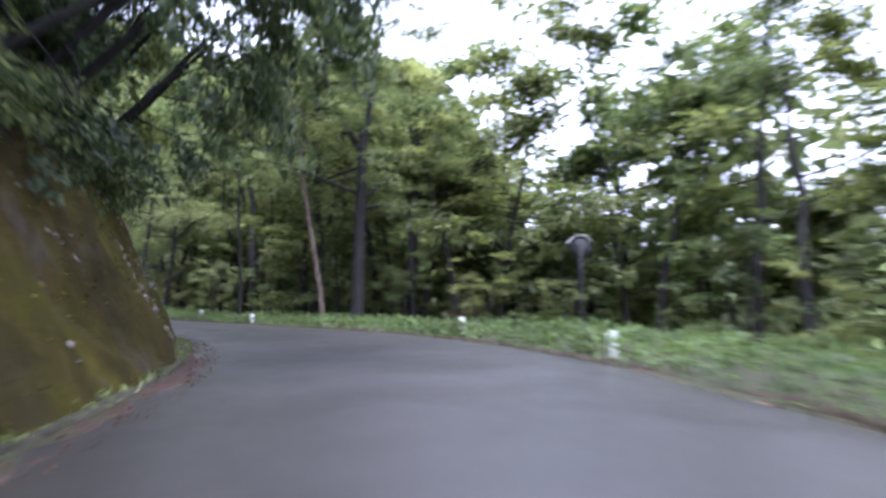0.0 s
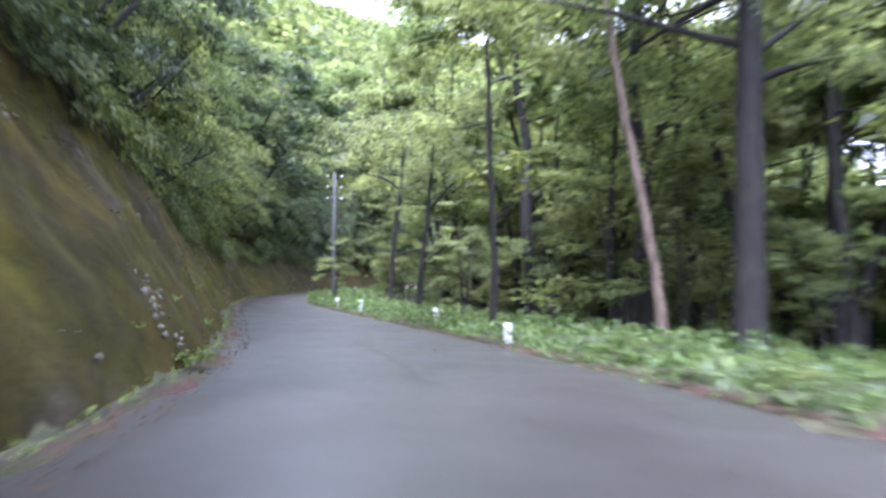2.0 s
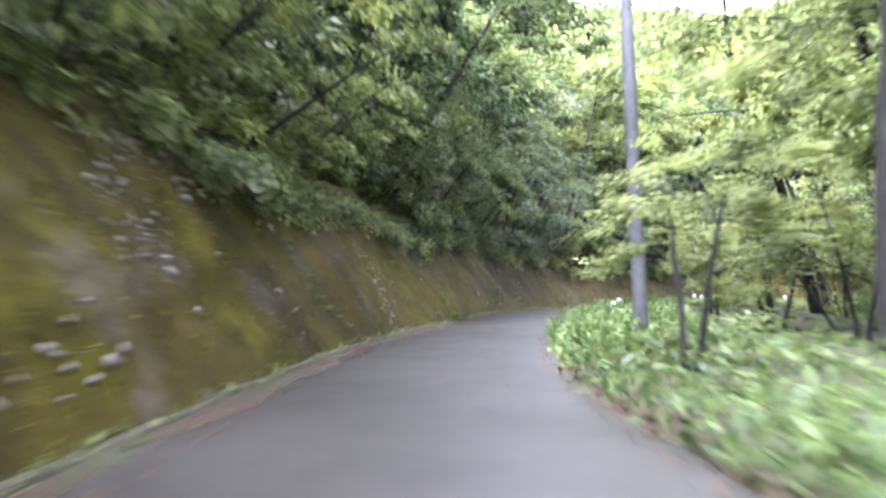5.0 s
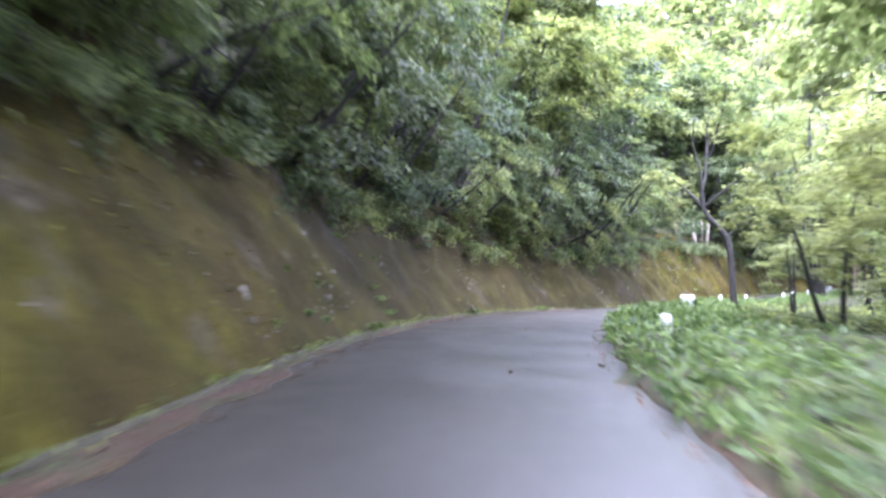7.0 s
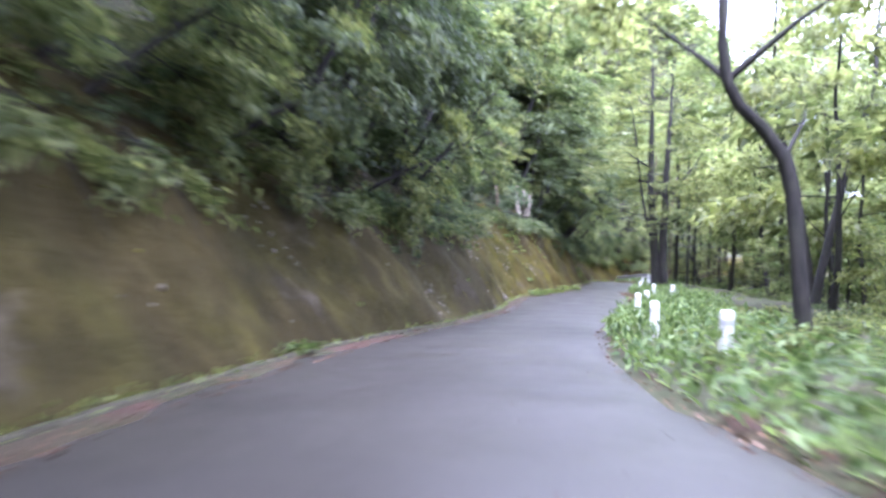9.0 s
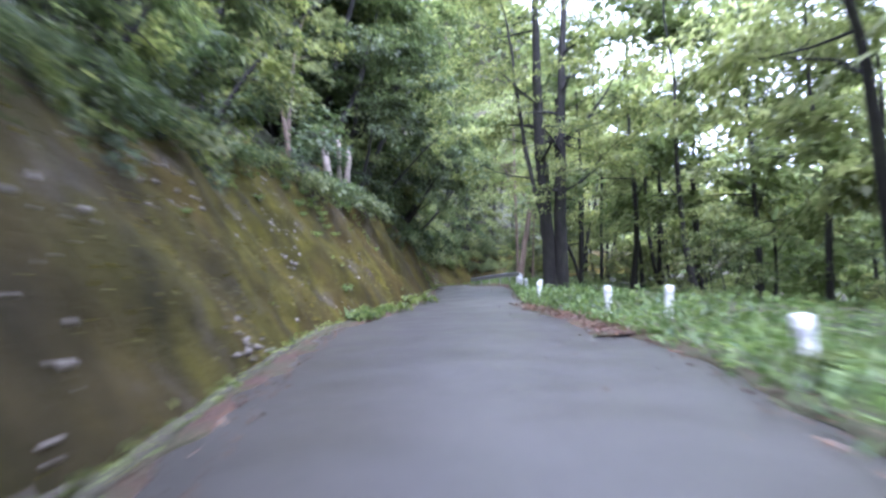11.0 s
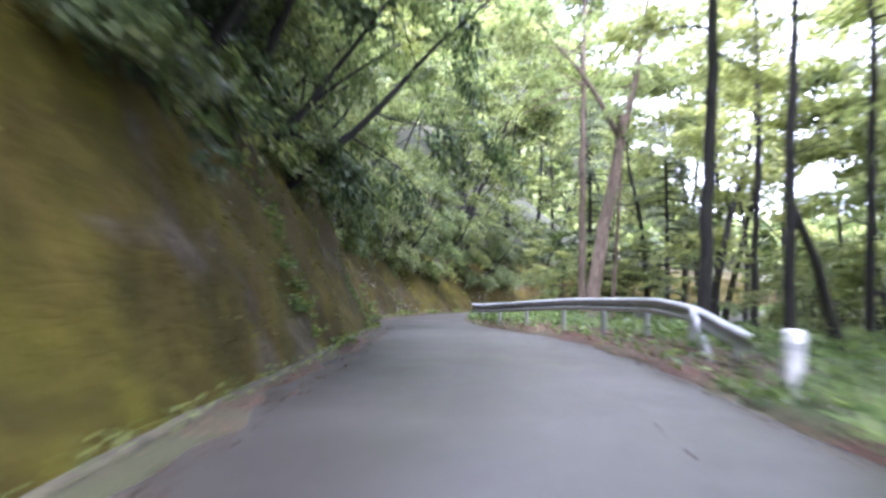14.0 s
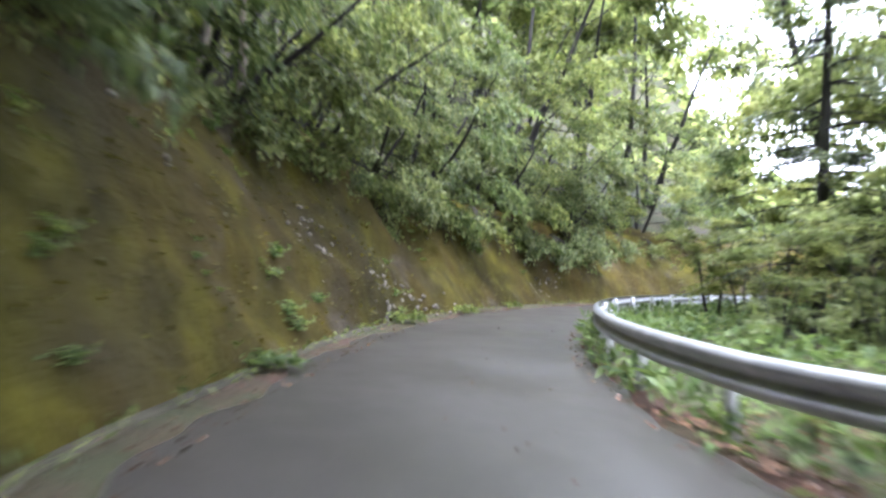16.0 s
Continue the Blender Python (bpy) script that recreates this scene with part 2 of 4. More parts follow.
left_edge = knots((-50, -3), (20, -2.8), (30, -2.8), (50, -2.7), (75, -2.7), (84, -3.0), (92, -3.45), (99, -3.2), (105, -2.4), (112, -2.1),
                  (118, -2.8), (124, -3.3), (130, -2.6), (138, -2.4), (148, -2.05), (152, -1.75), (156, -1.65), (160.8, -1.45), (161.3, -1.5), (162.6, -2.3), (166, -2.5),
                  (172, -2.9), (182, -3.1), (220, -3))
right_edge = knots((-50, 4.2), (7, 4.3), (16, 4.4), (22, 4.2), (30, 3.3), (40, 3.0), (43, 2.75), (47, 2.38), (50, 2.0), (53, 1.5), (57, 1.2), (63, 1.25), (68, 1.75), (77, 1.75),
                   (83, 1.95), (92, 2.3), (97, 1.8), (103, 1.9), (110, 2.3), (117, 3.3), (126, 3.2), (132, 2.5), (138, 2.5), (142, 2.8),
                   (148, 3.1), (155, 3.5), (158, 3.2), (161, 2.5), (165, 1.6), (168, 1.2), (173, 0.9), (180, 1.2), (220, 1.5))
wall_top = knots((-50, 5.2), (18, 5.4), (28, 6.3), (38, 5.8), (46, 5.2), (54, 4.6), (62, 4.5), (75, 4.8), (95, 4.6), (108, 4.5), (118, 5.2), (128, 5.9),
                 (140, 5.9), (147, 4.9), (161, 4.8), (164, 4.4), (170, 4.3), (182, 3.4), (220, 2.6))
batter = knots((-50, 0.55), (34, 0.55), (50, 0.62), (70, 0.7), (100, 0.7), (118, 0.62), (140, 0.54), (150, 0.48), (161.5, 0.47), (163.5, 0.56), (220, 0.62))


def bumps(p, scale, seed=0.0):
    """Smooth, uneven values between about -1 and 1."""
    x, y, z = p[..., 0] * scale + seed, p[..., 1] * scale + seed * 1.7, p[..., 2] * scale
    return (np.sin(x * 1.7 + 1.3 * np.sin(y * 1.1 + z)) + np.sin(y * 2.3 + 1.7 * np.sin(x * 0.9 - z * 1.4)) + np.sin(z * 2.9 + x * 1.3 + 1.1 * np.sin(y * 1.9))) / 3


def ground_height(s, lat):
    """Height of the bare ground over the road's level."""
    le, re, top = left_edge(s), right_edge(s), wall_top(s)
    bt = batter(s)
    a = np.clip((le - 1.0 - lat) / bt, 0, None)
    edge = top
    b = np.clip(a - edge, 0, None) * bt
    uphill = np.where(a < edge, a, edge + np.interp(b, [0, 14, 60, 200, 1500], [0, 12.5, 58, 160, 290]) * np.interp(s, [160, 188, 196, 214], [1.0, 0.85, 0.75, 0.12]))
    r = np.clip(lat - re, 0, None)
    bank = np.interp(r, [0, 0.5, 2.5, 5, 9, 20, 40, 75, 200, 500, 1500], [-0.12, 0.08, 0.1, 0.0, -0.5, -3, -9, -18, -26, -24, -15])
    inside = (lat <= re) & (lat >= le - 1.0)
    return np.where(lat < le - 1.0, uphill - 0.1, np.where(inside, -0.12, bank))


def nearest(x, y):
    """The distance along the road and the offset to its right of world points."""
    s, lat = np.empty(x.shape), np.empty(x.shape)
    for i in range(0, len(x), 4000):
        dx, dy = x[i:i + 4000, None] - RP[None, :, 0], y[i:i + 4000, None] - RP[None, :, 1]
        k = np.argmin(dx * dx + dy * dy, 1)
        r = np.arange(len(k))
        side = dx[r, k] * RN[k, 0] + dy[r, k] * RN[k, 1]
        s[i:i + 4000], lat[i:i + 4000] = RS[k], np.sign(side) * np.hypot(dx[r, k], dy[r, k])
    return s, lat


def far_hill(x, y):
    """The wooded hill that closes the valley ahead."""
    u, v = np.clip((y - 215) / 170, 0, 1), np.clip((105 - x) / 85, 0, 1)
    return 150 * u * u * (3 - 2 * u) * v * v * (3 - 2 * v)


def ground_at(x, y):
    x, y = np.atleast_1d(np.float64(x)), np.atleast_1d(np.float64(y))
    s, lat = nearest(x, y)
    return np.interp(s, RS, RP[:, 2]) + np.maximum(ground_height(s, lat), far_hill(x, y) - 12)


# ---- mesh helpers ----
def mesh_of(name, verts, faces, material, smooth=False):
    """A mesh from arrays: vertices (n, 3) and quads or triangles (m, 4 or 3)."""
    verts, faces = np.asarray(verts, np.float32), np.asarray(faces, np.int32)
    me = bpy.data.meshes.new(name)
    n, k = faces.shape
    me.vertices.add(len(verts))
    me.vertices.foreach_set("co", verts.ravel())
    me.loops.add(n * k)
    me.loops.foreach_set("vertex_index", faces.ravel())
    me.polygons.add(n)
    me.polygons.foreach_set("loop_start", np.arange(0, n * k, k, dtype=np.int32))
    if smooth:
        me.polygons.foreach_set("use_smooth", np.ones(n, bool))
    me.update(calc_edges=True)
    me.validate()
    me.materials.append(material)
    return me


def grid_faces(rows, cols):
    i = (np.arange(rows - 1)[:, None] * cols + np.arange(cols - 1)[None, :]).ravel()
    return np.stack([i, i + 1, i + cols + 1, i + cols], 1)


def part(name, me, parent, label=""):
    ob = new(name, me)
    ob.parent = parent
    if label:
        tagged(ob, label)
    return ob


def tubes(segments, sides=7):
    """Tapered tubes joined in one array mesh; each is a list of (point, radius)."""
    vs, fs, base = [], [], 0
    ring = np.linspace(0, 2 * np.pi, sides, endpoint=False)
    for line in segments:
        p = np.array([q for q, _ in line], float)
        r = np.array([w for _, w in line], float)
        d = np.gradient(p, axis=0)
        d /= np.linalg.norm(d, axis=1)[:, None] + 1e-9
        ref = np.where(np.abs(d[:, 2:3]) > 0.9, [[1.0, 0, 0]], [[0, 0, 1.0]])
        u = np.cross(d, ref)
        u /= np.linalg.norm(u, axis=1)[:, None] + 1e-9
        v = np.cross(d, u)
        vs.append((p[:, None] + r[:, None, None] * (np.cos(ring)[None, :, None] * u[:, None] + np.sin(ring)[None, :, None] * v[:, None])).reshape(-1, 3))
        n = len(p)
        i = np.arange(n - 1)[:, None] * sides
        j = np.arange(sides)[None, :]
        fs.append((np.stack([i + j, i + (j + 1) % sides, i + sides + (j + 1) % sides, i + sides + j], -1).reshape(-1, 4)) + base)
        base += n * sides
    return np.vstack(vs), np.vstack(fs)


def leaves(centres, sizes, rng, droop=0.3, aspect=0.45, out=None, level=1.0, tri=False, comb=0.55):
    """Folded leaf blades, four corners each, round the given points; tri: plain three-cornered ones for what stays far off."""
    n = len(centres)
    d = rng.normal(size=(n, 3))
    if out is not None:
        d = d * comb + out
    d[:, 2] = d[:, 2] * level - droop
    d /= np.linalg.norm(d, axis=1)[:, None]
    side = np.cross(d, np.array([0, 0, 1.0]) + rng.normal(size=(n, 3)) * 0.45)
    side /= np.linalg.norm(side, axis=1)[:, None] + 1e-9
    up = np.cross(side, d)
    L = sizes[:, None]
    a = centres
    if tri:
        v = np.stack([a + side * L * aspect * 0.75, a + d * L + up * L * 0.1, a - side * L * aspect * 0.75], 1).reshape(-1, 3)
        return v, np.arange(3 * n).reshape(n, 3)
    mid = centres + d * L * 0.45 + up * L * 0.1
    v = np.stack([a, mid + side * L * aspect * 0.5, a + d * L, mid - side * L * aspect * 0.5], 1).reshape(-1, 3)
    return v, np.arange(4 * n).reshape(n, 4)


# ---- ground, road, wall ----
def build_ground():
    def axis(lo, hi, far):
        core = np.arange(lo, hi + 0.1, 1.5)
        grow = np.cumsum(1.5 * 1.16 ** np.arange(1, 38))
        grow = grow[grow < far]
        return np.r_[lo - grow[::-1], core, hi + grow]

    xs, ys = axis(-75, 30, 2500), axis(-30, 190, 2500)
    X, Y = np.meshgrid(xs, ys)
    x, y = X.ravel(), Y.ravel()
    s, lat = nearest(x, y)
    p = np.stack([x, y, ground_at(x, y)], 1)
    far = np.clip((np.abs(lat) - 6) / 30, 0, 1)
    p[:, 2] += bumps(p * [1, 1, 0], 0.05, 3.0) * far * 3.0 + bumps(p * [1, 1, 0], 0.012, 8.0) * np.clip((np.abs(lat) - 60) / 200, 0, 1) * np.where(lat > 0, 10, 35)
    ob = new("ground", mesh_of("ground", p, grid_faces(len(ys), len(xs)), SOIL, True))
    tagged(ob, "dark damp forest soil rising above the road and falling below it", "ground", kind="structure")


def build_road():
    s = np.arange(S0, S1, 0.5)
    u = np.linspace(0, 1, 9)
    le, re = left_edge(s) - 0.35, right_edge(s) + 0.25
    lat = le[:, None] + (re - le)[:, None] * u[None, :]
    h = 0.05 * (1 - (2 * u - 1) ** 2)[None, :] + 0 * lat
    p = place(s[:, None], lat, h - 0.03).reshape(-1, 3)
    p[:, 2] += bumps(p * [1, 1, 0], 0.6) * 0.008
    ob = new("road", mesh_of("road", p, grid_faces(len(s), len(u)), ASPHALT, True))
    tagged(ob, "narrow wet grey asphalt mountain road with worn edges", "road", kind="structure")


def wall_point(s, t):
    """A point of the slope's face, t from 0 at its foot to 1 at its top, and above 1 over the rounded shoulder."""
    le, top = left_edge(s), wall_top(s)
    h = np.where(t <= 1, t * top, top + (t - 1) * 1.2)
    back = np.where(t <= 1, t * top * batter(s), top * batter(s) + (t - 1) * 4.5)
    return place(s, le - back, h - 0.06)


def wall_relief(p):
    """How far the slope's uneven face stands out at points of its plain form."""
    return bumps(p, 0.45, 1.0) * 0.22 + bumps(p, 1.3, 5.0) * 0.1 + bumps(p, 3.7, 2.0) * 0.035


def build_wall():
    s = np.arange(S0, S1, 0.4)
    t = np.r_[np.linspace(-0.05, 1, 26), 1.15, 1.4, 1.8]
    p = wall_point(s[:, None], t[None, :])
    n = np.stack([np.interp(s, RS, RN[:, 0]), np.interp(s, RS, RN[:, 1])], 1)
    rib = wall_relief(p)
    rib = rib * np.clip(t * 4 + 0.25, 0, 1)[None, :]
    p[..., 0] += n[:, None, 0] * rib
    p[..., 1] += n[:, None, 1] * rib
    p[..., 2] += rib * 0.5
    ob = new("retaining_wall", mesh_of("retaining_wall", p.reshape(-1, 3), grid_faces(len(s), len(t))[:, ::-1], MOSSY, True))
    tagged(ob, "steep sprayed concrete slope covered in ochre moss and brown stains", "retaining wall", kind="structure")


def build_ribbon(name, label, category, material, edge, lo, hi, s_from, s_to, lift, ragged=0.25):
    """A thin strip of material along one edge of the road, with a ragged inner rim."""
    s = np.arange(s_from, s_to, 0.25)
    rag = 1 + ragged * (np.sin(s * 2.1) * 0.5 + np.sin(s * 5.3 + 1) * 0.3 + np.sin(s * 0.7) * 0.6)
    u = np.array([0, 0.25, 0.6, 0.9, 1.0])
    lat = edge(s)[:, None] + lo * (1 - u)[None, :] + (hi * rag)[:, None] * u[None, :]
    h = np.array([0.0, lift, lift, lift * 0.7, -0.02])[None, :] + 0 * lat
    p = place(s[:, None], lat, h).reshape(-1, 3)
    f = grid_faces(len(s), len(u))
    ob = new(name, mesh_of(name, p, f if hi > lo else f[:, ::-1], material, True))
    return tagged(ob, label, category, kind="structure")


def build_kerb():
    """A low worn concrete edge along the foot of the slope."""
    s = np.arange(S0, 196, 0.4)
    prof = np.array([(-0.1, -0.05), (-0.1, 0.05), (-0.08, 0.06), (0.0, 0.06), (0.03, 0.04), (0.04, -0.05)])
    p = place(s[:, None], left_edge(s)[:, None] + 0.03 + prof[None, :, 0], prof[None, :, 1]).reshape(-1, 3)
    p[:, 2] += bumps(p, 1.9, 3.0) * 0.03
    tagged(new("kerb", mesh_of("kerb", p, grid_faces(len(s), len(prof)), OLD_KERB, True)), "low worn concrete edge at the foot of the slope", "kerb", kind="structure")


build_ground()
build_road()
build_wall()
build_kerb()
build_ribbon("litter_strip_inner", "band of wet red-brown leaf litter at the foot of the slope", "leaf litter", LITTER_BED, left_edge, 0.0, 0.34, S0, 195, 0.02, 0.6)
build_ribbon("litter_strip_outer", "band of red-brown leaf litter at the road's outer edge", "leaf litter", LITTER_BED, right_edge, 0.45, -0.03, S0, 195, 0.02, 3.0)
build_ribbon("litter_patch", "broad patch of red-brown leaf litter beside the road", "leaf litter", LITTER_BED, right_edge, 0.75, -0.55, 120, 131.5, 0.045, 0.5)
build_ribbon("litter_verge", "verge of wet red-brown leaf litter before the guard rail", "leaf litter", LITTER_BED, right_edge, 1.0, -0.12, 149, 161, 0.06, 0.8)


def build_seam(width, *line):
    """A dark wandering seam in the asphalt, along (distance, offset) places."""
    a = np.array(line, float)
    s = np.arange(a[0, 0], a[-1, 0], 0.15)
    lat = np.interp(s, a[:, 0], a[:, 1]) + 0.03 * np.sin(s * 3.1) + 0.02 * np.sin(s * 7.7 + 1)
    half = 0.5 * width * (0.6 + 0.4 * np.sin(s * 2.3) ** 2)
    u = (lat[:, None] - (left_edge(s) - 0.35)[:, None] + half[:, None] * np.array([[-1, 1]])) / ((right_edge(s) - left_edge(s)) + 0.6)[:, None]
    h = 0.05 * (1 - (2 * u - 1) ** 2) - 0.03 + 0.009
    p = place(s[:, None], lat[:, None] + half[:, None] * np.array([[-1, 1]]), h).reshape(-1, 3)
    tagged(new("road_seam", mesh_of("road_seam", p, grid_faces(len(s), 2), SEAM, True)), "dark tar-filled seam in the worn asphalt", "road seam", kind="structure")


build_seam(0.03, (27, 0.62), (29.5, 0.5), (34, 0.25), (41, 0.1), (46, -0.1))


# ---- trees and shrubs ----
def grow(rng, start, direction, length, radius, depth, lines, tips, spread=0.6, bend=0.25, lift=0.1):
    """One limb with its forks; collects tube lines and the twig tips that bear leaves."""
    n = max(3, int(length / 0.8))
    p, d = np.array(start, float), np.array(direction, float)
    line = []
    for k in range(n + 1):
        u = k / n
        line.append((p.copy(), max(radius * (1 - 0.7 * u), 0.01)))
        if depth > 0 and k > n * 0.25 and rng.random() < 0.6:
            side = d + rng.normal(size=3) * spread
            side[2] += lift
            side /= np.linalg.norm(side)
            grow(rng, p, side, length * rng.uniform(0.35, 0.65), radius * (1 - 0.6 * u) * 0.55, depth - 1, lines, tips, spread, bend, lift)
        if k > n * 0.35:
            tips.append((p.copy(), d.copy()))
        d = d + rng.normal(size=3) * bend * 0.6
        d[2] += lift * 0.15
        d /= np.linalg.norm(d)
        p = p + d * length / n
    lines.append(line)


def crown_of(rng, tips, count, size, spread, droop=0.4, flat=1.0, comb=0.42, tri=True):
    """Leaves in drooping boughs: each bough is a row of small sprays that reach outward from a twig, with gaps between the boughs."""
    per = 14
    sprays = max(count // per, 1)
    boughs = max(sprays // 6, 1)
    pick = rng.integers(0, len(tips), boughs)
    base = np.array([tips[k][0] for k in pick]) + rng.normal(size=(boughs, 3)) * spread * [0.35, 0.35, 0.35 * flat]
    centre = np.mean([t[0] for t in tips], 0)
    out = base - centre
    out[:, 2] = 0
    out /= np.linalg.norm(out, axis=1)[:, None] + 1e-6
    out = out * 0.9 + np.array([tips[k][1] for k in pick]) * 0.6 + rng.normal(size=(boughs, 3)) * [0.45, 0.45, 0.12]
    out /= np.linalg.norm(out, axis=1)[:, None]
    reach = spread * rng.uniform(1.4, 2.9, boughs)
    k = rng.integers(0, boughs, sprays)
    u = rng.random(sprays)
    c = base[k] + out[k] * (u * reach[k])[:, None]
    c[:, 2] -= u * u * reach[k] * 0.5
    c += rng.normal(size=(sprays, 3)) * spread * [0.3, 0.3, 0.08]
    o = out[k] * 0.9
    o[:, 2] -= u * 0.7
    c = np.repeat(c, per, 0) + rng.normal(size=(sprays * per, 3)) * [size * 1.2, size * 1.2, size * 0.4]
    return leaves(c, rng.uniform(0.7, 1.35, len(c)) * size, rng, droop * 0.6, 0.38, np.repeat(o, per, 0), tri=tri, comb=comb)


def tree_kind(name, label, seed, height, stems, count, size, bark, leaf, lean=0.1, bare=0.35, spread=0.5, flat=0.5, radius=0.16, sides=6, limbs=0.75, depth=1):
    """A tree with its trunk and limbs in one part and its crown in another. Returns the first one, to be copied."""
    rng = np.random.default_rng(seed)
    lines, tips = [], []
    for k in range(stems):
        a = 6.28 * k / stems + rng.uniform(0, 1)
        d = np.array([math.cos(a) * lean, math.sin(a) * lean, 1.0])
        h = height * rng.uniform(0.85, 1.05)
        p = np.array([math.cos(a), math.sin(a), 0]) * (radius * 0.9 if stems > 1 else 0)
        p[2] = -0.5
        line, n = [], int(h / 0.7)
        for i in range(n + 1):
            u = i / n
            line.append((p.copy(), radius * (1.5 - 2.5 * u if u < 0.1 else 1.25 * (1.02 - 0.9 * u))))
            if u > bare and rng.random() < limbs:
                b = rng.uniform(0, 6.28)
                side = np.array([math.cos(b), math.sin(b), rng.uniform(0.0, 0.6)])
                grow(rng, p, side / np.linalg.norm(side), height * rng.uniform(0.15, 0.3) * (1.2 - 0.6 * u), radius * 0.42 * (1.1 - u), depth, lines, tips)
            d = d + rng.normal(size=3) * [0.06, 0.06, 0]
            d /= np.linalg.norm(d)
            p = p + d * h / n
        tips.append((p.copy(), d.copy()))
        lines.append(line)
    root = tagged(new(name), label, "tree", "roadside trees")
    part("trunk", mesh_of("trunk", *tubes(lines, sides), bark, True), root)
    part("crown", mesh_of("crown", *crown_of(rng, tips, count, size, spread, 0.35, flat), leaf), root)
    return root


def shrub_kind(name, label, category, group, seed, height, reach, count, size, leaf, droop=0.6, stems=7, fan=6.28):
    """An arching shrub of many stems from one root; fan: the angle that its stems spread over, about local +x."""
    rng = np.random.default_rng(seed)
    lines, tips = [], []
    for k in range(stems):
        a = rng.uniform(-fan / 2, fan / 2)
        d = np.array([math.cos(a) * reach, math.sin(a) * reach, height])
        d /= np.linalg.norm(d)
        p, line = np.array([0, 0, -0.15]), []
        L = math.hypot(height, reach) * rng.uniform(0.7, 1.15)
        for i in range(7):
            line.append((p.copy(), 0.011 * L * (1 - i / 8)))
            if i > 1:
                tips.append((p.copy(), d.copy()))
            d = d + rng.normal(size=3) * 0.15
            d[2] -= droop * 0.22
            d /= np.linalg.norm(d)
            p = p + d * L / 6
        lines.append(line)
    root = tagged(new(name), label, category, group)
    part("branchwork", mesh_of("branchwork", *tubes(lines, 3), BARK_DARK, True), root)
    part("foliage", mesh_of("foliage", *crown_of(rng, tips, count, size, 0.16 * max(height, reach), 0.5, 0.7), leaf), root)
    return root


used_first = set()


def set_thing(kind, m):
    """A copy of kind at m; the first one of a kind is moved there itself."""
    if kind.name not in used_first:
        used_first.add(kind.name)
        kind.matrix_basis = m
        return kind
    return copy_thing(kind, m)


def stand(kind, s, lat, rng, scale=1.0, tilt=0.0, sink=0.05, xy=None, to_road=0.0, turn=None):
    """Stands a copy of a plant on the ground at a place of the plan. to_road: degrees by which it leans to the road's right."""
    x, y = xy if xy is not None else place(s, lat)[:2]
    z = float(ground_at(x, y)[0]) - sink
    m = pose(x, y, z, 0, 0, heading(s)) @ pose(0, 0, 0, tilt * rng.uniform(-1, 1), to_road + tilt * rng.uniform(-1, 1), 0)
    m = m @ pose(0, 0, 0, 0, 0, rng.uniform(0, 360) if turn is None else turn) @ Matrix.Scale(scale, 4)
    return set_thing(kind, m)


rng = np.random.default_rng(11)
POLE = (-24.14, 53.4)


tall = [
    tree_kind("broadleaf_tree", "tall dark-stemmed broadleaf tree beside the road", 1, 16, 1, 6800, 0.2, BARK_DARK, LEAF_MID, 0.05, 0.36, 0.6, 0.5, 0.2),
    tree_kind("slender_tree", "slender broadleaf tree with thin spreading limbs", 2, 13, 1, 5200, 0.18, BARK_DARK, LEAF_LIGHT, 0.07, 0.36, 0.6, 0.4, 0.11),
    tree_kind("maple_tree", "low maple with layered sprays of fresh green leaves", 4, 7.5, 2, 4800, 0.155, BARK_DARK, LEAF_LIGHT, 0.22, 0.2, 0.4, 0.2, 0.08),
    tree_kind("pale_tree", "tall tree with pale reddish bark and a high crown", 5, 17, 1, 7000, 0.18, BARK_PALE, LEAF_LIGHT, 0.03, 0.45, 0.6, 0.5, 0.2, 8),
    tree_kind("shade_tree", "dense dark green tree on the hillside", 6, 10, 2, 3700, 0.28, BARK_DARK, LEAF_DEEP, 0.15, 0.12, 0.55, 0.45, 0.12, 5, 0.7, 0),
    tree_kind("overhanging_tree", "dark green tree leaning out over the slope", 7, 8, 2, 5000, 0.185, BARK_DARK, LEAF_DEEP, 0.25, 0.1, 0.5, 0.4, 0.1, 5),
    tree_kind("bright_overhanging_tree", "fresh green tree leaning out over the slope", 17, 8, 2, 5000, 0.185, BARK_DARK, LEAF_MID, 0.25, 0.1, 0.5, 0.4, 0.1, 5),
    tree_kind("hillside_tree", "fresh green tree on the hillside", 16, 10, 2, 3700, 0.28, BARK_DARK, LEAF_MID, 0.15, 0.12, 0.55, 0.45, 0.12, 5, 0.7, 0),
    tree_kind("bright_canopy_tree", "tall fresh green tree with a broad crown, added above the slope to shade it", 19, 14, 1, 4600, 0.33, BARK_DARK, LEAF_MID, 0.05, 0.4, 0.9, 0.5, 0.17, 6, 0.9, 1),
    tree_kind("canopy_tree", "tall dark tree added above the slope, its broad crown shading it", 18, 15, 1, 5000, 0.35, BARK_DARK, LEAF_DEEP, 0.05, 0.42, 0.9, 0.5, 0.19, 7, 0.9, 1),
]
BROAD, SLENDER, MAPLE, PALE, SHADE, OVER_DARK, OVER_BRIGHT, HILL, BRIGHT_CANOPY, CANOPY = tall
sapling = [
    tree_kind("sapling", "leafy green sapling in the undergrowth", 61, 5.0, 3, 1900, 0.17, BARK_DARK, LEAF_MID, 0.2, 0.12, 0.42, 0.35, 0.04, 4, 0.8, 0),
    tree_kind("light_sapling", "leafy yellow-green sapling in the undergrowth", 62, 4.2, 3, 1800, 0.165, BARK_DARK, LEAF_LIGHT, 0.25, 0.12, 0.4, 0.3, 0.035, 4, 0.8, 0),
]
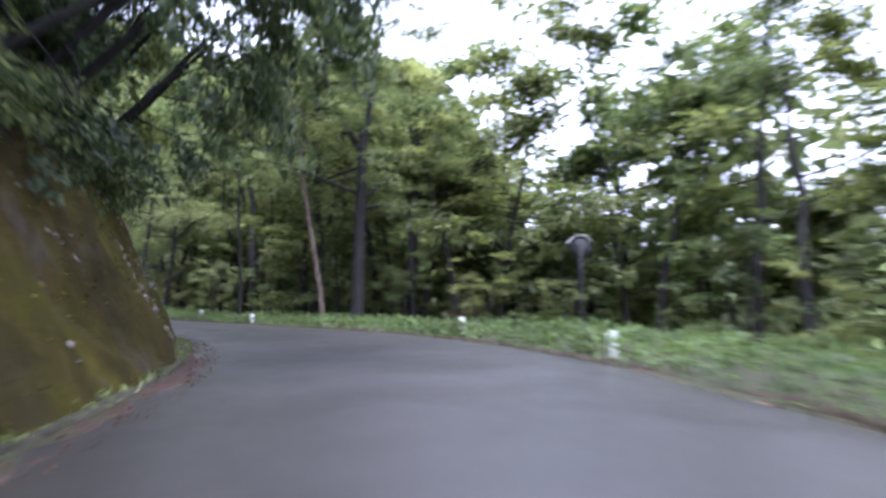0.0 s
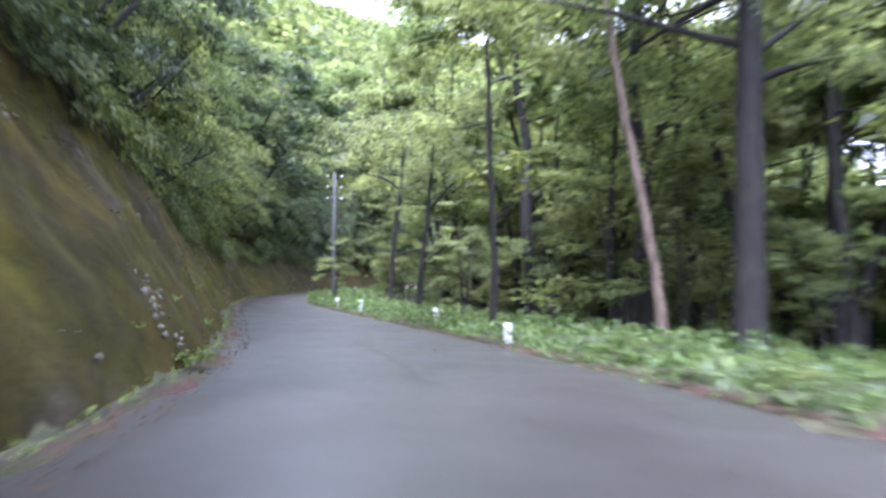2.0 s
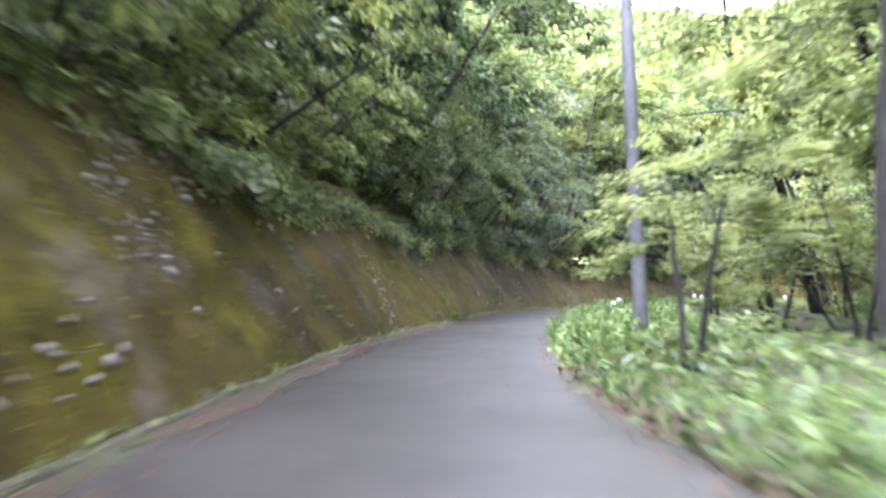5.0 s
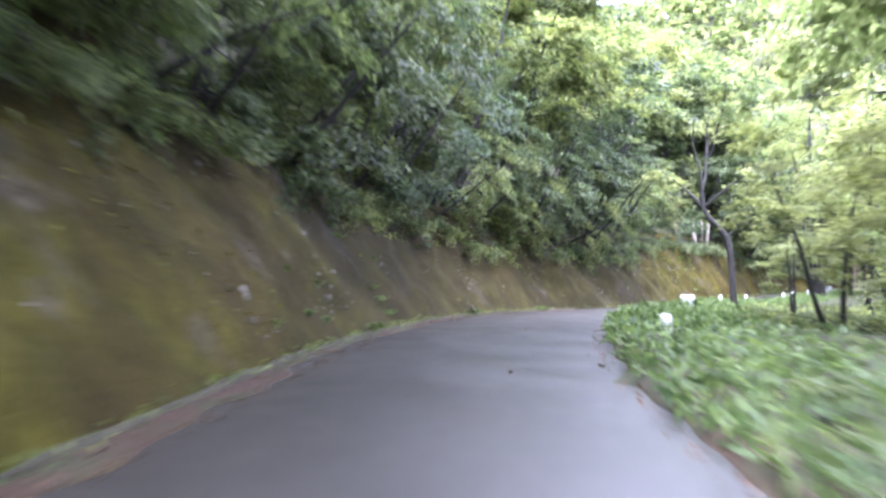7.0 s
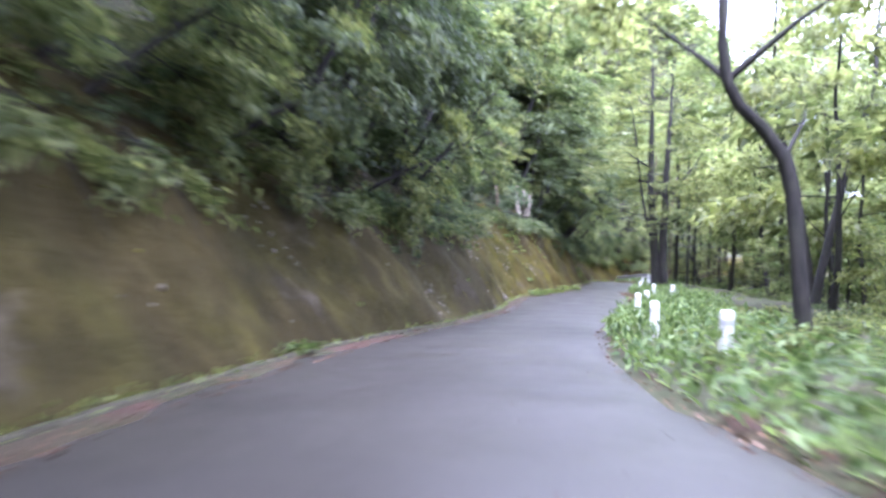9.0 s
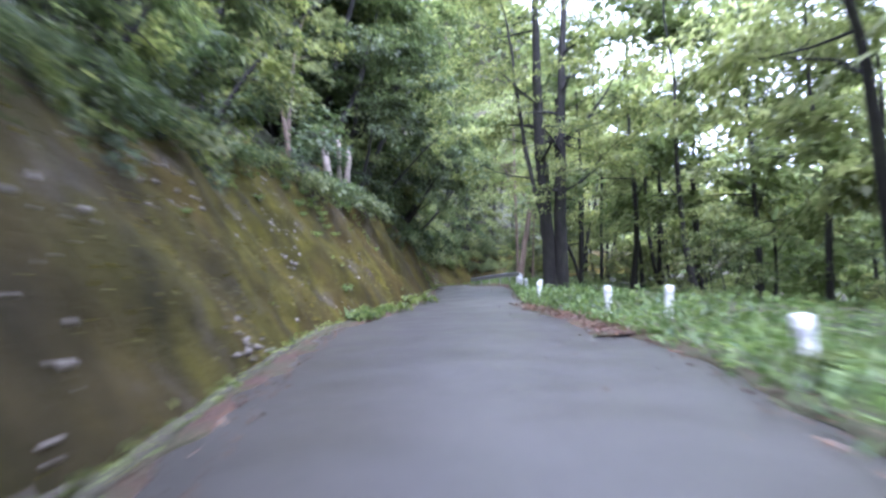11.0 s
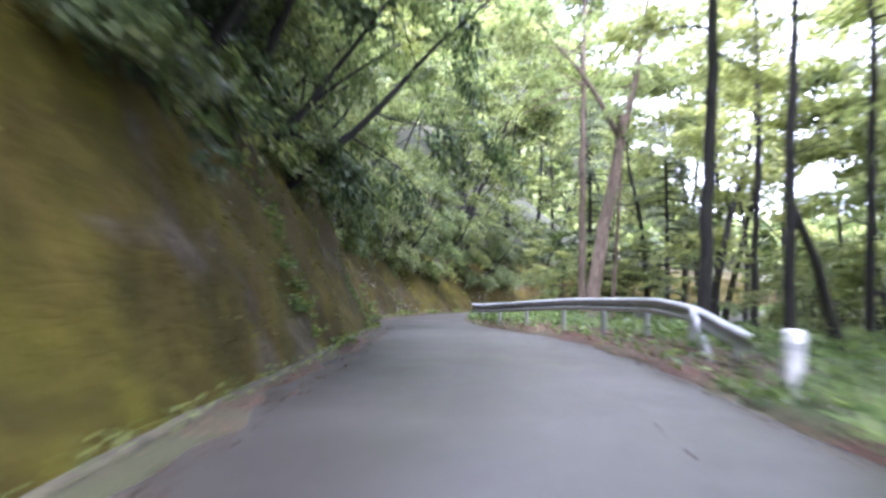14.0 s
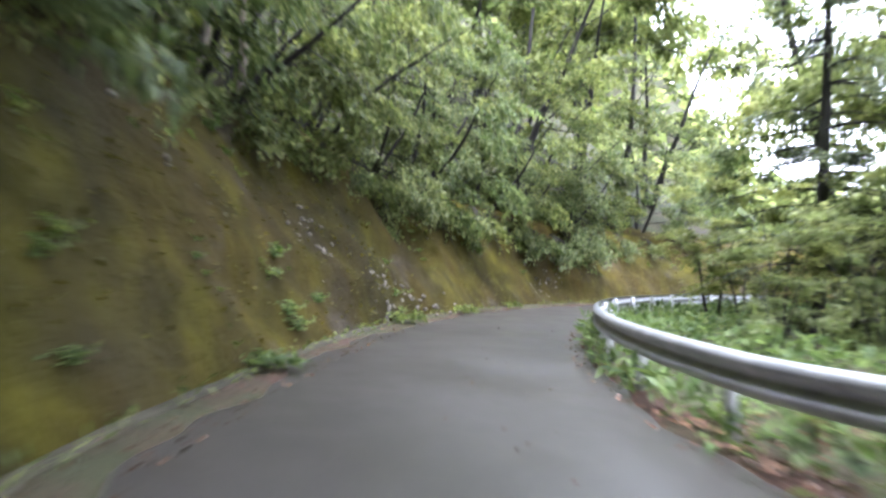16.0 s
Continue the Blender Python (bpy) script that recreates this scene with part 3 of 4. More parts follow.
near_wood = [
    tree_kind("wood_tree", "broadleaf tree standing back in the wood", 8, 15, 1, 2800, 0.33, BARK_DARK, LEAF_MID, 0.06, 0.3, 0.7, 0.5, 0.13, 4, 0.8, 0),
    tree_kind("airy_wood_tree", "thin yellow-green tree standing back in the wood", 9, 13, 1, 2700, 0.315, BARK_DARK, LEAF_LIGHT, 0.08, 0.25, 0.7, 0.45, 0.1, 4, 0.8, 0),
]
back = [
    tree_kind("wood_tree", "broadleaf tree standing back in the wood", 8, 17, 1, 2200, 0.52, BARK_DARK, LEAF_MID, 0.06, 0.18, 0.7, 0.5, 0.14, 4, 0.8, 0),
    tree_kind("airy_wood_tree", "thin yellow-green tree standing back in the wood", 9, 15, 1, 2100, 0.5, BARK_DARK, LEAF_LIGHT, 0.08, 0.15, 0.7, 0.45, 0.11, 4, 0.8, 0),
    tree_kind("hill_tree", "dark green tree higher up the hillside", 10, 13, 1, 2600, 0.5, BARK_DARK, LEAF_DEEP, 0.08, 0.12, 0.7, 0.5, 0.13, 4, 0.8, 0),
]
hanging = [
    shrub_kind("hanging_shrub", "dark green shrub hanging over the mossy slope", "shrub", "shrubs above the slope", 21, 0.9, 1.9, 960, 0.15, LEAF_DEEP, 1.5, 8, 2.6),
    shrub_kind("drooping_shrub", "green shrub with leafy sprays drooping down the slope", "shrub", "shrubs above the slope", 24, 0.8, 2.2, 960, 0.15, LEAF_MID, 1.6, 8, 2.4),
    shrub_kind("arching_shrub", "arching green shrub at the top of the slope", "shrub", "shrubs above the slope", 22, 2.4, 1.9, 1150, 0.2, LEAF_MID, 0.8, 8, 4.0),
    shrub_kind("broad_shrub", "broad dark leafy shrub on the upper slope", "shrub", "shrubs above the slope", 23, 2.8, 2.2, 1150, 0.21, LEAF_DEEP, 0.7, 8),
]
low = [
    shrub_kind("low_bush", "low bright green bush beside the road", "bush", "undergrowth bushes", 31, 0.75, 0.8, 700, 0.13, LEAF_VERGE, 0.9, 7),
    shrub_kind("weedy_bush", "loose weedy bush beside the road", "bush", "undergrowth bushes", 32, 1.1, 0.9, 560, 0.155, LEAF_VERGE, 0.8, 7),
    shrub_kind("wood_bush", "leafy green bush in the undergrowth", "bush", "undergrowth bushes", 33, 1.7, 1.3, 1000, 0.16, LEAF_MID, 0.7, 7),
]

# above the slope: the hanging edge, the thicket behind it, then trees that lean out
def on_slope(kind, s, t, scale, turn=30):
    x, y, z = wall_point(np.array(float(s)), np.array(float(t)))
    return set_thing(kind, pose(x, y, z, 0, 0, heading(s) + rng.uniform(-turn, turn)) @ Matrix.Scale(scale, 4))


# share of dark-leaved plants along the road: shade put into the leaf colour
shade_share = knots((-10, 0.6), (20, 0.5), (32, 0.2), (62, 0.1), (74, 0.2), (90, 0.45), (112, 0.6), (122, 0.5), (145, 0.45), (160, 0.2), (172, 0.0), (200, 0.0))


def shade(s):
    """Whether the next plant at s has dark leaves, the stretch's shade put into their colour."""
    return rng.random() < float(shade_share(s))


for s in np.arange(-6, 192, 1.1):
    ss = s + rng.uniform(-0.5, 0.5)
    lump = float(bumps(np.array([ss, 0.0, 0.0]), 0.55, 4.0))
    bare = float(np.interp(ss, [20, 26, 34, 42, 56, 64, 112, 120, 150, 157, 172, 180], [0, 0.1, 0.1, 0.16, 0.12, 0, 0, 0.09, 0.12, 0.25, 0.25, 0.1]))
    on_slope(hanging[0 if shade(ss) else 1], ss, 0.94 + bare + 0.1 * lump + rng.uniform(-0.1, 0.06), rng.uniform(0.75, 1.2), 25)
    on_slope(hanging[0 if shade(ss) else 1], ss + 0.5, 1.12 + bare + rng.uniform(0, 0.25), rng.uniform(0.9, 1.3), 40)
    if rng.random() < (0.25 if 130 < ss < 144 else 0.8):
        lat = float(left_edge(ss)) - float(wall_top(ss) * batter(ss))
        stand(hanging[3 if shade(ss) else 2], ss, lat - 1.3 - rng.uniform(0, 1.8), rng, rng.uniform(0.8, 1.25), 8, turn=rng.uniform(-40, 40))
for s in np.arange(-5, 196, 4.0):
    ss = s + rng.uniform(-1.2, 1.2)
    lat = float(left_edge(ss)) - float(wall_top(ss) * batter(ss))
    if not 129 < ss < 143:
        stand(OVER_DARK if shade(ss) else OVER_BRIGHT, ss, lat - 0.8 - rng.uniform(0, 1.2), rng, rng.uniform(0.85, 1.15), 6, to_road=rng.uniform(16, 32))
    for off in (4.0, 7.5):
        ss = s + rng.uniform(-1.8, 1.8)
        away = lat - off - rng.uniform(0, 2.5)
        if rng.random() < (0.95 if off < 5 else 0.45):
            stand(SHADE if shade(ss) else HILL, ss, away, rng, rng.uniform(0.9, 1.3), 5, to_road=10)
for s in np.arange(-8, 205, 5.6):
    ss = s + rng.uniform(-2.4, 2.4)
    lat = float(left_edge(ss)) - float(wall_top(ss) * batter(ss)) - 11 - rng.uniform(0, 9)
    stand(back[2 if shade(ss) else rng.integers(2)], ss, lat, rng, rng.uniform(0.9, 1.3), 5)

for s in np.arange(74, 112, 3.2):
    lat = float(left_edge(s)) - float(wall_top(s) * batter(s))
    stand(OVER_DARK if shade(s) else OVER_BRIGHT, s + rng.uniform(-1, 1), lat - 0.3, rng, rng.uniform(0.8, 1.0), 5, to_road=rng.uniform(32, 44))
# rows in the lighter leaf colour, which stands in for strong light at these bends
for s in np.r_[np.arange(38, 68, 3.0), np.arange(157, 186, 2.6)]:
    lat = float(left_edge(s)) - float(wall_top(s) * batter(s))
    stand(OVER_BRIGHT, s + rng.uniform(-0.8, 0.8), lat - 0.6, rng, rng.uniform(0.75, 1.0), 5, to_road=rng.uniform(26, 40))

# dark trees leaning far out; the row from 149 is added to darken the slope
for s in np.r_[np.arange(9, 33, 4.0), np.arange(149, 159, 2.8)]:
    lat = float(left_edge(s)) - float(wall_top(s) * batter(s))
    stand(OVER_DARK, s + rng.uniform(-0.8, 0.8), lat - 0.3, rng, rng.uniform(1.0, 1.25), 5, to_road=rng.uniform(30, 46))
# tall trees added above the slope so that their crowns block light and shade it
for s in np.r_[np.arange(-6, 19, 4.5), np.arange(23, 50, 6.5), np.arange(70, 118, 4.0), np.arange(143, 166, 6.0)]:
    ss = s + rng.uniform(-1, 1)
    lat = float(left_edge(ss)) - float(wall_top(ss) * batter(ss))
    stand(BRIGHT_CANOPY if 89 < s < 120 else CANOPY, ss, lat - 1.2 - rng.uniform(0, 1.5), rng, rng.uniform(0.9, 1.15), 2, to_road=rng.uniform(4, 14))


# below the road: the trees that stand out
def grown_tree(name, label, x, y, turn, stems, bark, leaf, leafy, count, size, seed, flat=0.4, spread=0.55, limbs=0.5, sides=9):
    """A tree with its own stems, each a line of (right, forward, up, radius); leafy: the height from which it bears twigs."""
    g = np.random.default_rng(seed)
    lines, tips = [], []
    for stem in stems:
        a = np.array(stem, float)
        u = np.r_[0, np.cumsum(np.linalg.norm(np.diff(a[:, :3], axis=0), axis=1))]
        at = np.arange(0, u[-1] + 0.3, 0.6)
        q = np.stack([np.interp(at, u, a[:, k]) for k in range(4)], 1)
        for k in range(2):
            q[1:-1, :3] = (q[:-2, :3] + 2 * q[1:-1, :3] + q[2:, :3]) / 4
        q[1:-1, :2] += g.normal(size=(len(q) - 2, 2)) * 0.02
        lines.append([(r[:3].copy(), float(r[3])) for r in q])
        for k in range(1, len(q)):
            if q[k, 2] > leafy and g.random() < limbs:
                d = g.normal(size=3) * [1, 1, 0.3] + [0, 0, 0.25]
                grow(g, q[k, :3], d / np.linalg.norm(d), g.uniform(1.4, 3.2), max(q[k, 3] * 0.4, 0.02), 1, lines, tips)
        end = q[-1, :3] - q[-2, :3]
        tips.append((q[-1, :3].copy(), end / (np.linalg.norm(end) + 1e-9)))
        if q[-1, 2] > leafy * 0.6:
            grow(g, q[-1, :3], end / (np.linalg.norm(end) + 1e-9), 1.5, q[-1, 3] * 0.9, 1, lines, tips)
    root = tagged(new(name), label, "tree", "roadside trees")
    part("trunk", mesh_of("trunk", *tubes(lines, sides), bark, True), root)
    part("crown", mesh_of("crown", *crown_of(g, tips, count, size, spread, 0.35, flat), leaf), root)
    root.matrix_basis = pose(x, y, float(ground_at(x, y)[0]), 0, 0, turn)


grown_tree("great_tree", "great dark tree with a thick trunk forking high up", -1.75, 34.5, 14,
           [[(0, 0, -0.5, 0.46), (0, 0, 0.6, 0.36), (0.1, 0, 4, 0.31), (0.25, 0, 9.3, 0.27)], [(0.25, 0, 9.3, 0.2), (-0.8, 0.2, 11, 0.15), (-1.8, 0.3, 13.5, 0.1), (-2.2, 0.3, 16, 0.06)],
            [(0.25, 0, 9.3, 0.2), (0.7, 0, 12, 0.16), (1, -0.2, 15, 0.1), (1.3, 0, 18, 0.05)], [(0.2, 0, 7, 0.12), (-1.5, 0.3, 7.6, 0.09), (-3.2, 0.4, 8.3, 0.06), (-4.8, 0.5, 8.6, 0.03)]],
           BARK_DARK, LEAF_MID, 6.0, 17000, 0.18, 81, 0.5, 0.7, 0.85)
grown_tree("twin_stemmed_tree", "dark tree of two stems, one leaning far over", 1.5, 43.1, 12,
           [[(0, 0, -0.8, 0.36), (0.05, 0, 3, 0.3), (0.2, 0, 8, 0.24), (0.4, 0, 15, 0.1)], [(0.6, 0, -0.8, 0.3), (0.9, 0, 3, 0.25), (2.2, 0, 6.5, 0.2), (4.2, 0, 10.5, 0.14), (5.5, 0, 14, 0.06)]],
           BARK_DARK, LEAF_MID, 7.0, 7500, 0.2, 82, 0.5, 0.7, 0.7)
grown_tree("leaning_pale_tree", "thin leaning tree with pale reddish bark", -3.6, 35.2, 14,
           [[(0, 0, -0.5, 0.16), (-0.15, 0, 1.5, 0.13), (-0.7, 0, 4.5, 0.11), (-1.3, 0.1, 8.5, 0.09), (-1.5, 0.2, 12, 0.05)]], BARK_PALE, LEAF_LIGHT, 6.0, 3500, 0.16, 83, 0.3)
grown_tree("layered_tree", "thin dark tree with wide layers of fresh green leaves", -8.34, 36.4, 25,
           [[(0, 0, -0.5, 0.15), (0, 0, 2, 0.1), (-0.15, 0, 5, 0.08), (-0.2, 0, 9, 0.04)]], BARK_DARK, LEAF_LIGHT, 2.6, 6500, 0.15, 84, 0.2, 0.6, 0.9)
grown_tree("branching_tree", "dark slender tree forking into level limbs", -20.6, 54.4, 36,
           [[(0, 0, -0.5, 0.21), (0.1, 0, 2.5, 0.16), (0.45, 0, 5.5, 0.14), (0.6, 0, 7, 0.13), (0.9, 0, 11, 0.07)], [(0.6, 0, 7, 0.08), (-0.6, 0, 7.9, 0.06), (-1.8, 0, 7.9, 0.04)],
            [(0.6, 0, 7, 0.08), (1.8, 0, 7.7, 0.06), (3, 0, 8.2, 0.03)], [(0.1, 0, 2.7, 0.06), (1.2, 0, 3.1, 0.05), (2.6, 0, 3.3, 0.03)]], BARK_DARK, LEAF_LIGHT, 5.6, 4500, 0.15, 85, 0.25, 0.6)
grown_tree("forked_tree", "dark tree with two long limbs reaching out sideways", -18.1, 53.2, 36,
           [[(0, 0, -0.5, 0.21), (0.1, 0, 2.2, 0.17), (0.4, 0, 4, 0.15), (0.5, 0, 5.6, 0.14), (0.8, 0, 9, 0.09), (0.9, 0, 13, 0.04)], [(0.15, 0, 2.4, 0.11), (1.3, 0, 3.4, 0.09), (2.6, 0, 4.2, 0.07), (4.4, 0, 4.8, 0.04)],
            [(0.5, 0, 5.4, 0.1), (1.2, 0, 6.6, 0.08), (2.2, 0, 7.6, 0.06), (3.5, 0.3, 8, 0.03)]], BARK_DARK, LEAF_LIGHT, 6.0, 4500, 0.15, 86, 0.25, 0.6)
grown_tree("great_forked_tree", "great dark tree of three stems beside the posts", -26.4, 127.4, -9,
           [[(-0.2, 0, -0.5, 0.44), (-0.2, 0, 0.5, 0.34), (-0.24, 0, 3, 0.31), (-0.4, 0, 8, 0.26), (-0.2, 0, 16, 0.12)], [(0.32, 0, -0.5, 0.44), (0.35, 0, 0.5, 0.33), (0.38, 0, 3, 0.3), (0.65, 0, 8, 0.24), (1.2, 0, 15, 0.1)],
            [(-0.25, 0.1, 3.2, 0.14), (-0.65, 0.2, 4.6, 0.12), (-1.1, 0.3, 7.5, 0.1), (-1.6, 0.3, 13, 0.06)], [(0.55, 0, 4.8, 0.07), (1.3, 0, 5, 0.05), (2.2, 0, 5.8, 0.03)], [(0.6, 0, 7, 0.1), (1.8, 0, 8, 0.08), (3, 0, 9.6, 0.04)]],
           BARK_DARK, LEAF_MID, 4.6, 17000, 0.17, 87, 0.35, 0.8, 0.7, 11)
for x, y, r, seed, stems in ((-20.5, 147.1, 0.17, 88, []), (-20.0, 144.5, 0.12, 89, [[(0.05, 0, 3.4, 0.1), (0.5, 0, 2.4, 0.11), (0.9, 0, 1.2, 0.12), (1.2, 0.1, -0.4, 0.14)]]),
                             (-22.8, 137.3, 0.18, 90, [[(0.25, 0, 4.7, 0.1), (1.2, 0, 5.2, 0.07), (2.8, 0, 5.6, 0.04)], [(0.1, 0, 2.4, 0.05), (1, 0, 2.5, 0.04), (2.4, 0, 2.9, 0.02)], [(0.35, 0, 6.2, 0.09), (1.4, 0, 7, 0.06), (2.6, 0, 7.6, 0.03)]]),
                             (-20.84, 138.9, 0.12, 91, []), (-16.5, 146.0, 0.12, 92, []), (-15.0, 139.5, 0.14, 93, []), (-16.0, 151.5, 0.13, 94, [])):
    grown_tree("tall_dark_tree", "tall dark trunk with a high thin crown behind the guard rail", x, y, -8,
               [[(0, 0, -0.6, r * 1.5), (0, 0, 0.6, r * 1.1), (0.12, 0, 3.5, r), (0.4, 0, 8, r * 0.8), (0.3, 0, 15, r * 0.35)]] + stems, BARK_DARK, LEAF_LIGHT, 7.5, 3300, 0.19, seed, 0.4, 0.65)
grown_tree("pale_forked_tree", "tall tree with flaking pale reddish bark behind the rail", -20.85, 154.3, -8,
           [[(0, 0, -0.5, 0.36), (0, 0, 0.5, 0.28), (0.45, 0, 3, 0.25), (0.95, 0, 5.5, 0.22), (1.25, 0, 7, 0.2)], [(1.25, 0, 7, 0.15), (1.9, 0, 9.5, 0.12), (2.6, 0, 14, 0.05)],
            [(1.25, 0, 7, 0.12), (0.3, 0, 9, 0.09), (-1.4, 0, 11, 0.04)]], BARK_PALE, LEAF_LIGHT, 8.5, 4500, 0.17, 95, 0.4, 0.65)
grown_tree("pale_slender_tree", "slender straight tree with pale reddish bark", -20.7, 155.5, -8,
           [[(0, 0, -0.5, 0.2), (0, 0, 0.6, 0.15), (0.05, 0, 5, 0.13), (0.2, 0, 15, 0.06)], [(1.3, 0.6, -0.5, 0.1), (1.6, 0.6, 3, 0.08), (1.9, 0.6, 8, 0.05)]], BARK_PALE, LEAF_LIGHT, 8.5, 4000, 0.17, 96, 0.4, 0.65)
def conifer(x, y, height, reach, seed):
    """A conifer with tiers of long drooping branches."""
    g = np.random.default_rng(seed)
    lines, tips = [[((0, 0, -0.5), 0.2), ((0, 0, 0.5), 0.15), ((0.05, 0, height * 0.5), 0.1), ((0.05, 0, height), 0.015)]], []
    for h in np.arange(1.6, height - 0.4, 0.36):
        for k in range(3):
            a, n = g.uniform(0, 6.28), reach * (1 - 0.8 * h / height) * g.uniform(0.7, 1.1)
            line = []
            for u in np.linspace(0, 1, 6):
                q = np.array([math.cos(a) * n * u, math.sin(a) * n * u, h + n * (0.12 * u - 0.34 * u * u)])
                line.append((q, 0.03 * (1 - 0.8 * u)))
                if u > 0.15:
                    tips.append((q, np.array([math.cos(a), math.sin(a), -0.35])))
            lines.append(line)
    root = tagged(new("conifer_tree"), "grey-green conifer with drooping tiers of branches", "tree", "roadside trees")
    part("trunk", mesh_of("trunk", *tubes(lines, 5), BARK_DARK, True), root)
    part("crown", mesh_of("crown", *crown_of(g, tips, 9000, 0.12, 0.22, 0.5, 0.3, 0.5), LEAF_CONIFER), root)
    root.matrix_basis = pose(x, y, float(ground_at(x, y)[0]), 0, 0, 0)


for x, y, height, reach, seed in ((-17.5, 162.6, 12.0, 3.6, 97), (-14.3, 160.6, 11.0, 3.2, 98)):
    conifer(x, y, height, reach, seed)
for kind, x, y, sc in ((SLENDER, -12.5, 57.0, 1.5), (SLENDER, -16.0, 62.0, 1.6), (SLENDER, -20.0, 70.0, 1.5), (SLENDER, -5.4, 44.0, 1.2), (BROAD, 4.5, 40.0, 1.0), (MAPLE, -26.6, 66.2, 0.62),
                       (SLENDER, -12.0, 64.0, 1.15), (SLENDER, -18.0, 68.0, 1.1), (SLENDER, -9.5, 53.0, 1.25), (BROAD, -21.5, 66.0, 1.1), (SLENDER, -24.5, 74.0, 1.2),
                       (BROAD, -8.0, 60.0, 1.2), (SLENDER, -24.0, 108.0, 1.0), (BROAD, -12.5, 147.5, 0.8), (BROAD, 15.0, 21.5, 1.0), (BROAD, 13.0, 30.0, 1.1), (BROAD, -4.5, 41.5, 1.25), (BROAD, -9.5, 46.0, 1.3), (BROAD, -0.5, 46.5, 1.35), (MAPLE, -19.0, 164.5, 0.8), (MAPLE, -16.5, 161.0, 0.9)):
    stand(kind, 0, 0, rng, sc, 1.5, xy=(x, y))
for k, (x, y, sc) in enumerate(((-6.0, 46.5, 1.35), (-9.5, 49.5, 1.4), (-3.0, 48.0, 1.35), (-25.5, 103.0, 0.8), (-24.5, 98.0, 0.9), (4.5, 48.0, 1.1))):
    stand(near_wood[k % 2], 0, 0, rng, sc, 2, xy=(x, y))
for kind, s, lat in ((MAPLE, 178, 6.0), (SLENDER, 184, 6.0), (MAPLE, 187, 6.0), (MAPLE, 190, 5.5), (SLENDER, 195, 7.0)):
    stand(kind, s, lat, rng, rng.uniform(0.85, 1.1), 2)
for kind, x, y in ((1, -31, 186), (1, -26, 190), (1, -21, 192), (0, -36, 180), (0, 9, 45), (1, 4, 50), (0, 16, 46), (1, 18, 34)):
    stand(back[kind], 0, 0, rng, rng.uniform(1.15, 1.4), 3, xy=(x, y))
for s in (134.0, 138.0, 143.0, 148.0, 153.0):
    stand(back[2], s, float(left_edge(s)) - 9.0 - rng.uniform(0, 4), rng, rng.uniform(1.3, 1.5), 3)
# pale trunks at the top of the slope
for s, off in ((90.0, 2.5), (97.0, 2.2), (133.2, 0.8), (134.4, 1.2)):
    stand(PALE, s, float(left_edge(s)) - float(wall_top(s) * batter(s)) - off, rng, rng.uniform(0.6, 0.8), 2)


def bare_trunk(s, t, height, radius):
    """A dead trunk, barkless and snapped off unevenly at its top."""
    g = np.random.default_rng(int(s * 10))
    line = [((g.normal() * 0.03, g.normal() * 0.03, h), radius * w) for h, w in ((-0.5, 1.2), (0.2, 1.05), (height * 0.5, 0.95), (height * 0.9, 0.95), (height, 0.8), (height + 0.12, 0.25))]
    root = tagged(new("dead_trunk"), "pale barkless dead trunk snapped off above the slope", "dead tree", "dead trunks")
    part("trunk", mesh_of("trunk", *tubes([line], 9), DEAD_WOOD, True), root)
    x, y, z = wall_point(np.array(s), np.array(t))
    root.matrix_basis = pose(x, y, z, g.normal() * 2, g.normal() * 2, 0)


for s, t, height, radius in ((135.6, 0.97, 2.2, 0.16), (138.0, 1.0, 1.9, 0.11), (140.5, 1.05, 1.8, 0.15), (168.5, 1.15, 2.2, 0.1), (169.7, 1.15, 2.0, 0.1), (170.6, 1.1, 1.9, 0.08)):
    bare_trunk(s, t, height, radius)
# a high edge of the wood on the hillside at the bend
for s in np.arange(146, 171, 3.0):
    lat = float(left_edge(s)) - float(wall_top(s) * batter(s))
    stand((BROAD, SLENDER)[int(s) % 2], s, lat - 3.5 - rng.uniform(0, 3), rng, rng.uniform(1.0, 1.3), 3, to_road=10)
# and the wood behind them
for s in np.arange(-6, 200, 3.4):
    ss = s + rng.uniform(-1.6, 1.6)
    if rng.random() < 0.12:
        stand(SLENDER, ss, float(right_edge(ss)) + 8.5 + rng.uniform(0, 4.5), rng, rng.uniform(0.8, 1.1), 3)
    for off, gap in ((14.0, 4.0), (20.0, 6.0), (28.0, 8.0)):
        ss = s + rng.uniform(-1.6, 1.6)
        if rng.random() < (0.35 if off < 15 and s < 110 else 0.6 if off < 15 else 0.2 if s < 110 else 0.4) or (s > 160 and off > 16):
            continue
        stand((near_wood if off < 15 else back)[rng.integers(2) if s < 110 else 1], ss, float(right_edge(ss)) + off + rng.uniform(-0.2, 1) * gap, rng, rng.uniform(0.8, 1.1) * (1.25 if off > 15 else 1), 4)
more = np.random.default_rng(12)
for kind, s, lat, sc in ((MAPLE, 174.5, 4.6, 0.75), (sapling[1], 177.5, 4.0, 0.9), (sapling[0], 180.5, 4.2, 1.0), (sapling[1], 176.5, 7.5, 1.1), (sapling[1], 173.0, 6.0, 0.8), (sapling[0], 179.0, 6.5, 1.0), (near_wood[1], 179.5, 12.5, 0.9), (SLENDER, 181.0, 8.0, 0.9), (MAPLE, 184.0, 5.0, 1.0), 
                         (SLENDER, 174.0, 11.0, 0.95), (MAPLE, 171.5, 9.5, 0.8), (MAPLE, 190.0, 4.5, 1.0), (SLENDER, 192.0, 9.0, 1.0)):
    stand(kind, s, lat, more, sc, 3)
